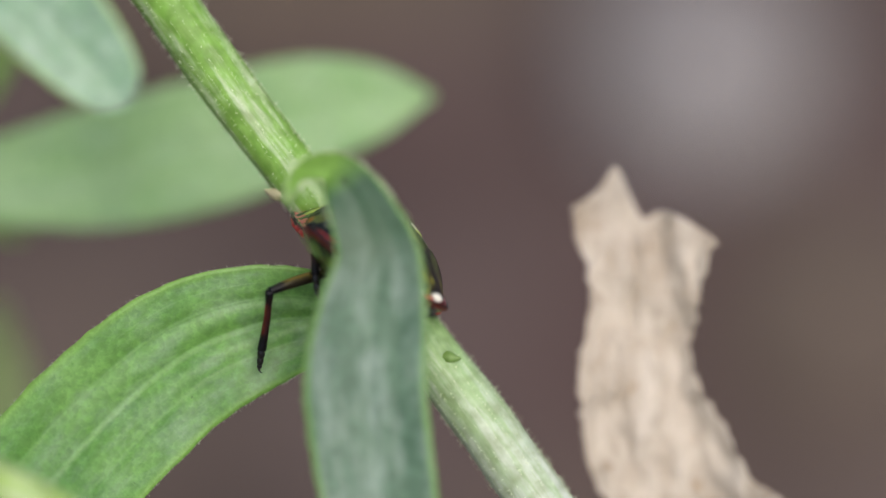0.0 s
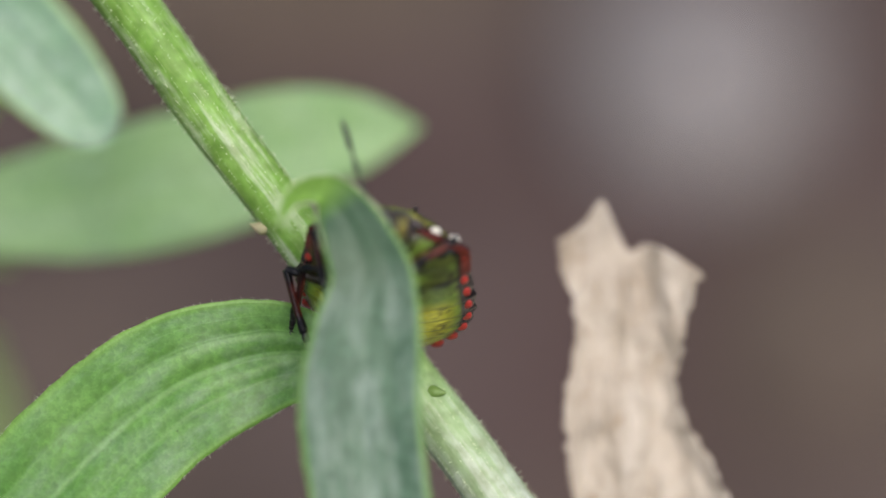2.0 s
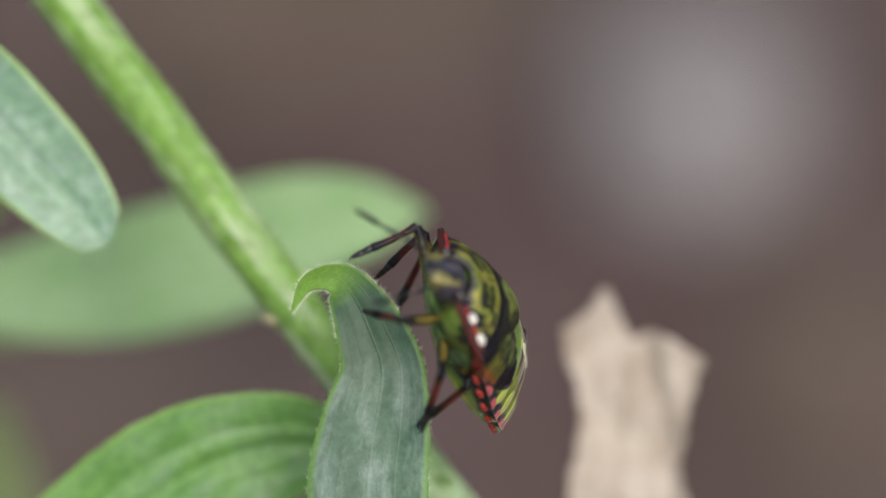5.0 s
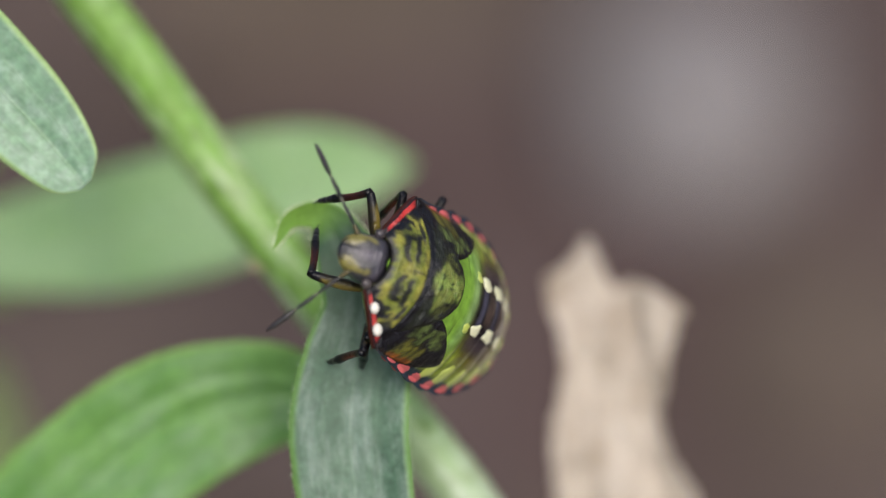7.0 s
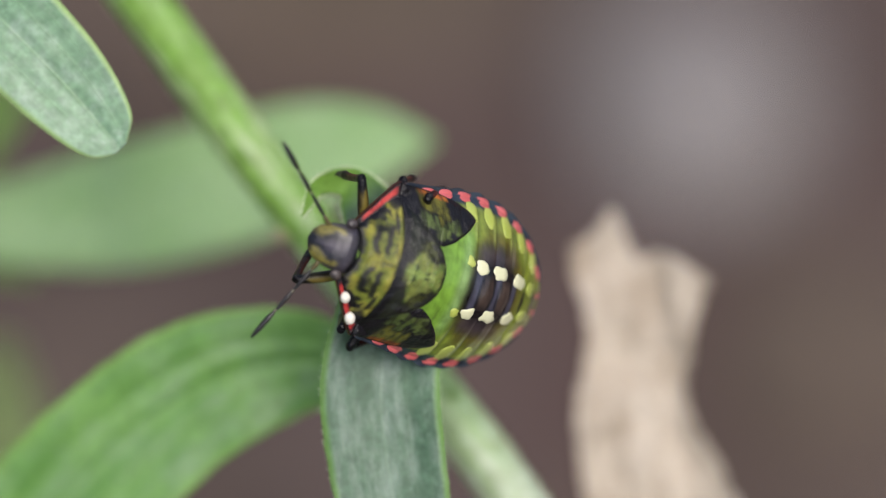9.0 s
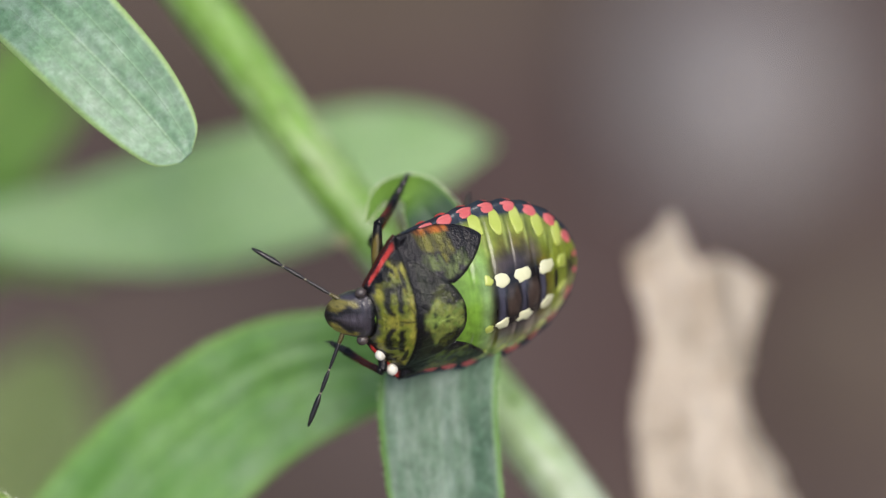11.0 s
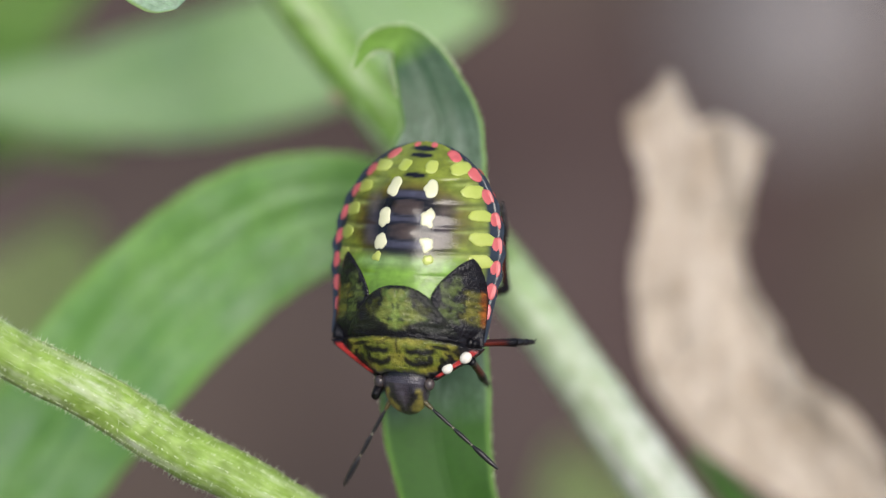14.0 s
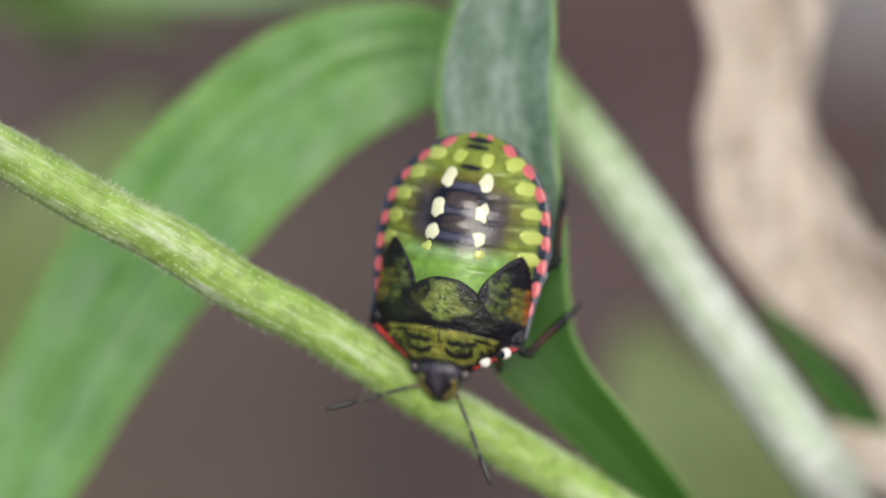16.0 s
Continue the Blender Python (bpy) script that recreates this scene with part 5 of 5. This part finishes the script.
# where feet stand, in the bug's own millimetres: seconds, foot, the way the knee bends
FEET = {
    ("front", 1): [(0, (3.4, 1.1, -2.3), (0.3, 0.6, 0.2)), (1.3, (3.4, 1.1, -2.3), (0.3, 0.6, 0.2)), (2.5, (3.92, 0.39, -1.9), (0.59, 0.79, 0.2)), (3.0, (4.07, -0.35, -2.0), (0.7, 0.71, -0.06)), (3.5, (3.38, -0.29, -2.92), (0.57, 0.77, -0.3)), (3.7, (3.38, -0.29, -2.92), (0.57, 0.77, -0.3)), (5.2, (3.3, -0.5, -3.6), (1.2, 0.6, -0.6)), (7.0, (3.2, -1.4, -3.7), (1.2, 0.6, -0.6)), (9.2, (3.6, 0.2, -3.2), (1.2, 0.6, -0.3)),
                   (11.3, (4.3, 2.2, -2.0), (0.3, 1, 0.9)), (12.5, (4.2, 2.6, -1.8), (0.3, 1, 0.9)), (13.5, (5.3, 3.0, -1.7), (0.1, 1, 0.9)), (14.0, (3.9, 2.6, -2.5), (0.1, 1, 0.7)), (14.5, (4.6, 4.1, -1.6), (0.1, 1, 0.7)), (15.0, (3.8, 1.9, -2.0), (0.3, 1, 0.5)), (16, (3.8, 1.9, -2.0), (0.3, 1, 0.5))],
    ("front", -1): [(0, (2.6, -0.3, -2.6), (0.6, 0.2, -0.4)), (1.0, (2.2, -0.3, -2.7), (0.6, 0.2, -0.4)), (1.5, (-0.06, -1.91, -2.52), (0.0, -0.85, 0.53)), (2.2, (2.2, -2.0, -2.4), (0.2, -0.9, 0.4)), (3.7, (4.6, -2.0, -2.4), (0.3, -1, 0.9)), (5.8, (3.6, -2.3, -3.8), (0.6, -1, 0.9)), (7.0, (3.5, -2.4, -3.8), (0.6, -1, 0.9)), (9.2, (2.9, -2.6, -3.4), (0.6, -1, 0.7)),
                    (11.3, (0.44, -2.8, -4.0), (0.3, -0.7, 0.1)), (11.6, (0.44, -2.8, -4.0), (0.3, -0.7, 0.1)), (12.5, (3.6, -2.6, -2.0), (0.6, -1, 0.7)), (13.5, (4.2, -2.6, -1.8), (0.3, -1, 0.9)), (14.0, (3.8, -1.4, -2.4), (0.8, -0.3, -0.6)), (14.5, (4.6, -3.2, -1.5), (0.2, -0.7, 0.6)), (15.0, (7.25, -1.5, -0.65), (0.1, 0.3, 0.9)), (15.5, (6.3, -0.4, -1.3), (0.16, -0.52, 0.5)), (16, (5.99, -0.94, -1.1), (0.0, -0.94, 0.34))],
    ("middle", 1): [(0, (1.2, 0.6, -3.2), (0.4, -0.2, -0.8)), (1.8, (1.0, 0.2, -3.3), (0.3, -0.4, -0.8)), (2.5, (1.37, 1.61, -3.24), (0.72, 0.69, 0.04)), (3.0, (1.23, 1.82, -3.2), (0.58, 0.8, 0.12)), (3.5, (0.93, 2.52, -3.42), (0.54, 0.8, 0.28)), (3.7, (0.9, 2.6, -3.4), (0.54, 0.8, 0.28)), (6.0, (-0.61, 5.07, -2.54), (0.87, 0.49, 0.0)), (6.5, (0.06, 4.9, -2.1), (0.92, 0.39, 0.0)), (7.0, (0.95, 3.55, -3.1), (0.4, 0.8, 0.5)), (9.2, (0.9, 2.6, -2.8), (0.6, 1, 0.5)),
                    (11.3, (0.9, 2.3, -2.6), (0.6, 1, 0.5)), (12.5, (1.2, 4.2, -1.8), (0.6, 1, 0.6)), (13.0, (1.1, 3.8, -1.6), (0.6, 1, 0.2)), (13.6, (0.0, 3.8, -1.7), (0.6, 1, 0.8)), (14.1, (2.3, 4.7, -1.9), (0.3, 1, 0.5)), (14.5, (-1.06, 3.75, -2.6), (0.73, 0.64, -0.1)), (15.0, (2.2, 4.88, -2.3), (0.8, 0.3, 0.3)), (15.5, (0.7, 5.4, -2.1), (0.74, 0.34, 0.5)), (16, (0.5, 4.82, -2.0), (0.9, 0.34, 0.2))],
    ("middle", -1): [(0, (1.26, -1.3, -2.05), (-0.24, -0.97, 0.04)), (0.5, (1.0, -1.3, -2.0), (0.04, -0.97, -0.1)), (1.0, (0.32, -2.01, -1.8), (0.18, -0.82, 0.4)), (1.5, (-1.29, -2.69, -1.9), (0.09, -0.6, 0.4)), (2.0, (-1.98, -3.54, -2.14), (0.32, -0.77, 0.55)), (2.5, (-3.0, -3.3, -1.6), (0.44, -0.88, -0.16)), (3.7, (1.0, -3.6, -2.8), (0.6, -1, 0.6)), (7.0, (1.0, -2.4, -2.8), (0.6, -1, 0.6)), (9.2, (0.6, -3.4, -2.4), (0.6, -1, 0.8)),
                     (11.3, (-0.4, -3.55, -3.9), (0.3, 0.4, -0.5)), (11.6, (-0.4, -3.55, -3.9), (0.3, 0.4, -0.5)), (12.0, (0.3, -4.6, -2.4), (0.3, -1, 0.3)), (12.5, (0.7, -5.6, -1.2), (0.4, -1, 0.5)), (13.2, (0.4, -3.6, -2.0), (0.6, -1, 0.6)), (16, (0.4, -3.0, -2.2), (0.6, -1, 0.6))],
    ("hind", 1): [(0, (-2.0, 1.2, -3.0), (0.4, -0.2, -0.8)), (1.8, (-2.6, 1.5, -2.7), (0.2, -0.5, -0.8)), (2.5, (-0.43, 2.65, -3.78), (0.77, -0.45, -0.46)), (3.0, (-0.56, 2.94, -3.51), (0.77, -0.35, -0.54)), (3.5, (-0.46, 3.1, -3.41), (0.55, 0.74, 0.38)), (3.7, (-0.4, 3.1, -3.4), (0.55, 0.74, 0.38)), (7.0, (-0.2, 3.3, -2.3), (0.3, 1, -0.2)), (9.2, (-1.2, 2.6, -2.8), (0.2, 1, -0.2)), (12.5, (-1.6, 3.2, -2.4), (0.2, 1, -0.1)), (13.5, (-1.3, 2.9, -2.2), (0.2, 1, 0.6)), (14.0, (-3.5, 2.6, -2.4), (0.8, 0.3, -0.7)), (14.5, (-2.47, 3.9, -2.6), (0.0, 0.56, 0.5)), (15.0, (-4.0, 3.3, -2.2), (0.2, 0.5, 0.0)), (16, (-4.5, 3.3, -1.95), (0.1, 0.5, 0.0))],
    ("hind", -1): [(0, (0.5, -1.7, -5.92), (0.57, -0.82, 0.09)), (0.5, (0.06, -2.36, -5.45), (0.85, -0.52, 0.06)), (1.0, (-1.19, -2.95, -4.63), (0.93, -0.17, -0.33)), (1.5, (-0.98, -1.59, -3.06), (-0.16, -0.95, 0.27)), (2.0, (-1.73, -2.55, -3.04), (0.15, -0.89, 0.42)), (2.5, (-4.11, -3.07, -2.59), (0.25, -0.94, 0.21)), (3.7, (-2.6, -3.0, -2.8), (0.2, -1, 0.3)), (7.0, (-1.8, -2.4, -2.8), (0.2, -1, 0.6)), (9.2, (-1.2, -3.4, -1.8), (0.2, -1, 0.6)), (11.3, (-2.2, -2.25, -3.34), (-0.6, 1, -0.3)), (12.5, (-2.0, -2.4, -2.4), (0.4, -1, -0.5)), (16, (-2.0, -2.2, -2.4), (0.4, -1, -0.5))],
}
FEELERS = {
    1: [(0, (0.2, -1.5, 2.4)), (1.0, (1.31, 2.09, 1.71)), (1.5, (1.72, 1.55, 1.91)), (2.0, (-2.27, 0.05, 1.96)), (2.5, (-1.53, -0.30, 2.56)), (3.0, (-0.86, 0.60, 2.81)), (3.5, (-1.39, -0.39, 2.63)), (4.4, (2.0, 0.8, -2.2)), (6.0, (2.2, 2.0, -2.4)), (7.0, (0.9, 2.6, -1.9)), (9.2, (1.4, 3.7, -0.8)), (11.3, (2.1, 4.1, 0.4)), (11.6, (1.9, 4.0, 0.2)), (12.0, (0.9, 3.5, -0.9)), (12.5, (1.4, 3.0, -0.6)), (13.0, (1.3, 3.6, -0.4)), (13.5, (1.75, 3.4, -0.4)), (14.0, (2.5, 3.2, -0.5)), (14.5, (2.9, 3.3, -0.5)), (15.0, (2.43, 2.44, 0.39)), (15.5, (2.79, 2.13, 0.15)), (16.0, (3.19, 1.94, 0.22))],
    -1: [(0, (0.2, -1.8, 2.2)), (1.0, (-0.15, 0.95, -2.84)), (1.5, (-0.98, -0.73, -2.74)), (2.0, (1.62, -1.17, 2.24)), (2.5, (2.26, -1.46, 1.33)), (3.0, (1.29, -1.95, -1.88)), (3.5, (1.31, -2.45, -1.14)), (4.4, (1.9, -1.3, -1.5)), (6.0, (3.6, -0.6, -2.0)), (7.0, (2.6, -3.0, -1.3)), (9.2, (2.4, -2.1, -0.4)), (11.3, (2.58, -1.89, -2.4)), (11.6, (2.6, -1.9, -2.2)), (12.0, (3.0, -2.4, -0.6)), (12.5, (2.2, -2.8, -0.6)), (13.0, (2.8, -0.8, -1.8)), (13.5, (2.4, -3.5, -0.7)), (14.0, (2.9, -1.5, -0.6)), (14.5, (1.8, -3.5, -1.2)), (15.0, (2.03, -1.38, 1.98)), (15.5, (1.69, -2.48, 1.34)), (16.0, (1.60, -3.20, 1.58))],
}


def bug_pose(place, ahead, out):
    """A pose in the plan from a place, the way ahead and the way out of the back."""
    x = Vector(ahead).normalized()
    z = (Vector(out) - x * Vector(out).dot(x)).normalized()
    m = Matrix((x, z.cross(x), z)).transposed().to_4x4()
    m.translation = Vector(place) * MM
    return PLAN @ m


def along(way, up):
    """A turn that lays x along a way, with z as near to up as it goes."""
    x = Vector(way).normalized()
    z = Vector(up) - x * Vector(up).dot(x)
    z = z.normalized() if z.length > 1e-4 else x.orthogonal().normalized()
    return Matrix((x, z.cross(x), z)).transposed().to_4x4()


def between(rows, t):
    """Numbers between timed rows, eased."""
    for (t0, *a), (t1, *b) in zip(rows, rows[1:]):
        if t0 <= t <= t1:
            f = smooth_step(t0, t1, t)
            return [Vector(p).lerp(Vector(q), f) for p, q in zip(a, b)]
    return [Vector(p) for p in rows[-1][1:]]


def stepping(where, side, t):
    """The small to and fro of a leg while the bug walks: tripods in turn, a step of 0.8 s."""
    going = max(smooth_step(0.3, 1.0, t) * (1 - smooth_step(5.2, 5.8, t)), smooth_step(8.2, 9.0, t) * (1 - smooth_step(11.2, 11.6, t)), 0.35 * smooth_step(11.6, 12.0, t))
    turn = 2 * math.pi * t / 0.8 + (0 if (where == "middle") == (side > 0) else math.pi)
    return Vector((0.32 * math.sin(turn), 0, 0.2 * max(0.0, math.cos(turn)))) * going


def motions():
    walk(bug, [(t, bug_pose(*row)) for t, *row in BUG_ROWS])
    for ob, pivot, table in ((front, LEAF_PIVOT, LEAF_ROWS), (left, LEFT_PIVOT, LEFT_ROWS), (grey, GREY_PIVOT, GREY_ROWS), (branch, BRANCH_PIVOT, BRANCH_ROWS)):
        home = Vector(pivot) - BASES[weed]
        walk(ob, [(t, pose(*((home + Vector((x, y, z))) * MM), rx, ry, rz)) for t, x, y, z, rx, ry, rz in table])
    times = [k * 0.2 for k in range(81)]
    for (where, side), (leg, shin, foot) in LEGS.items():
        (hx, hy, hz), thigh, shin_length = BUILD[where]
        hip = Vector((hx, side * hy, hz))
        rows, bent = [], []
        for t in times:
            target, hint = between(FEET[where, side], t)
            way = target + stepping(where, side, t) - hip
            d = min(max(way.length, abs(thigh - shin_length) + 0.3), thigh + shin_length - 0.05)
            way = way.normalized()
            out = (hint - way * hint.dot(way)).normalized()
            c = (thigh ** 2 + d * d - shin_length ** 2) / (2 * thigh * d)
            knee = (way * c + out * math.sqrt(max(0.0, 1 - c * c))) * thigh
            lower = way * d - knee
            m = along(knee, out)
            local = m.to_3x3().inverted() @ lower
            m.translation = hip * MM
            rows.append((t, m))
            b = along(local, (0, 0, 1) if abs(local.normalized().z) < 0.9 else (1, 0, 0))
            b.translation = Vector((thigh * MM, 0, 0))
            bent.append((t, b))
        walk(leg, rows)
        walk(shin, bent)
        walk(foot, bent)
    for side, root in ANTENNAE.items():
        rows = []
        for t in times:
            way = between(FEELERS[side], t)[0] + Vector((0, 0.06 * math.sin(t * 3.1 + side), 0.1 * math.sin(t * 2.3)))
            m = along(way, (0, 0, 1))
            m.translation = Vector((4.75, side * 0.62, -0.1)) * MM
            rows.append((t, m))
        walk(root, rows)


motions()
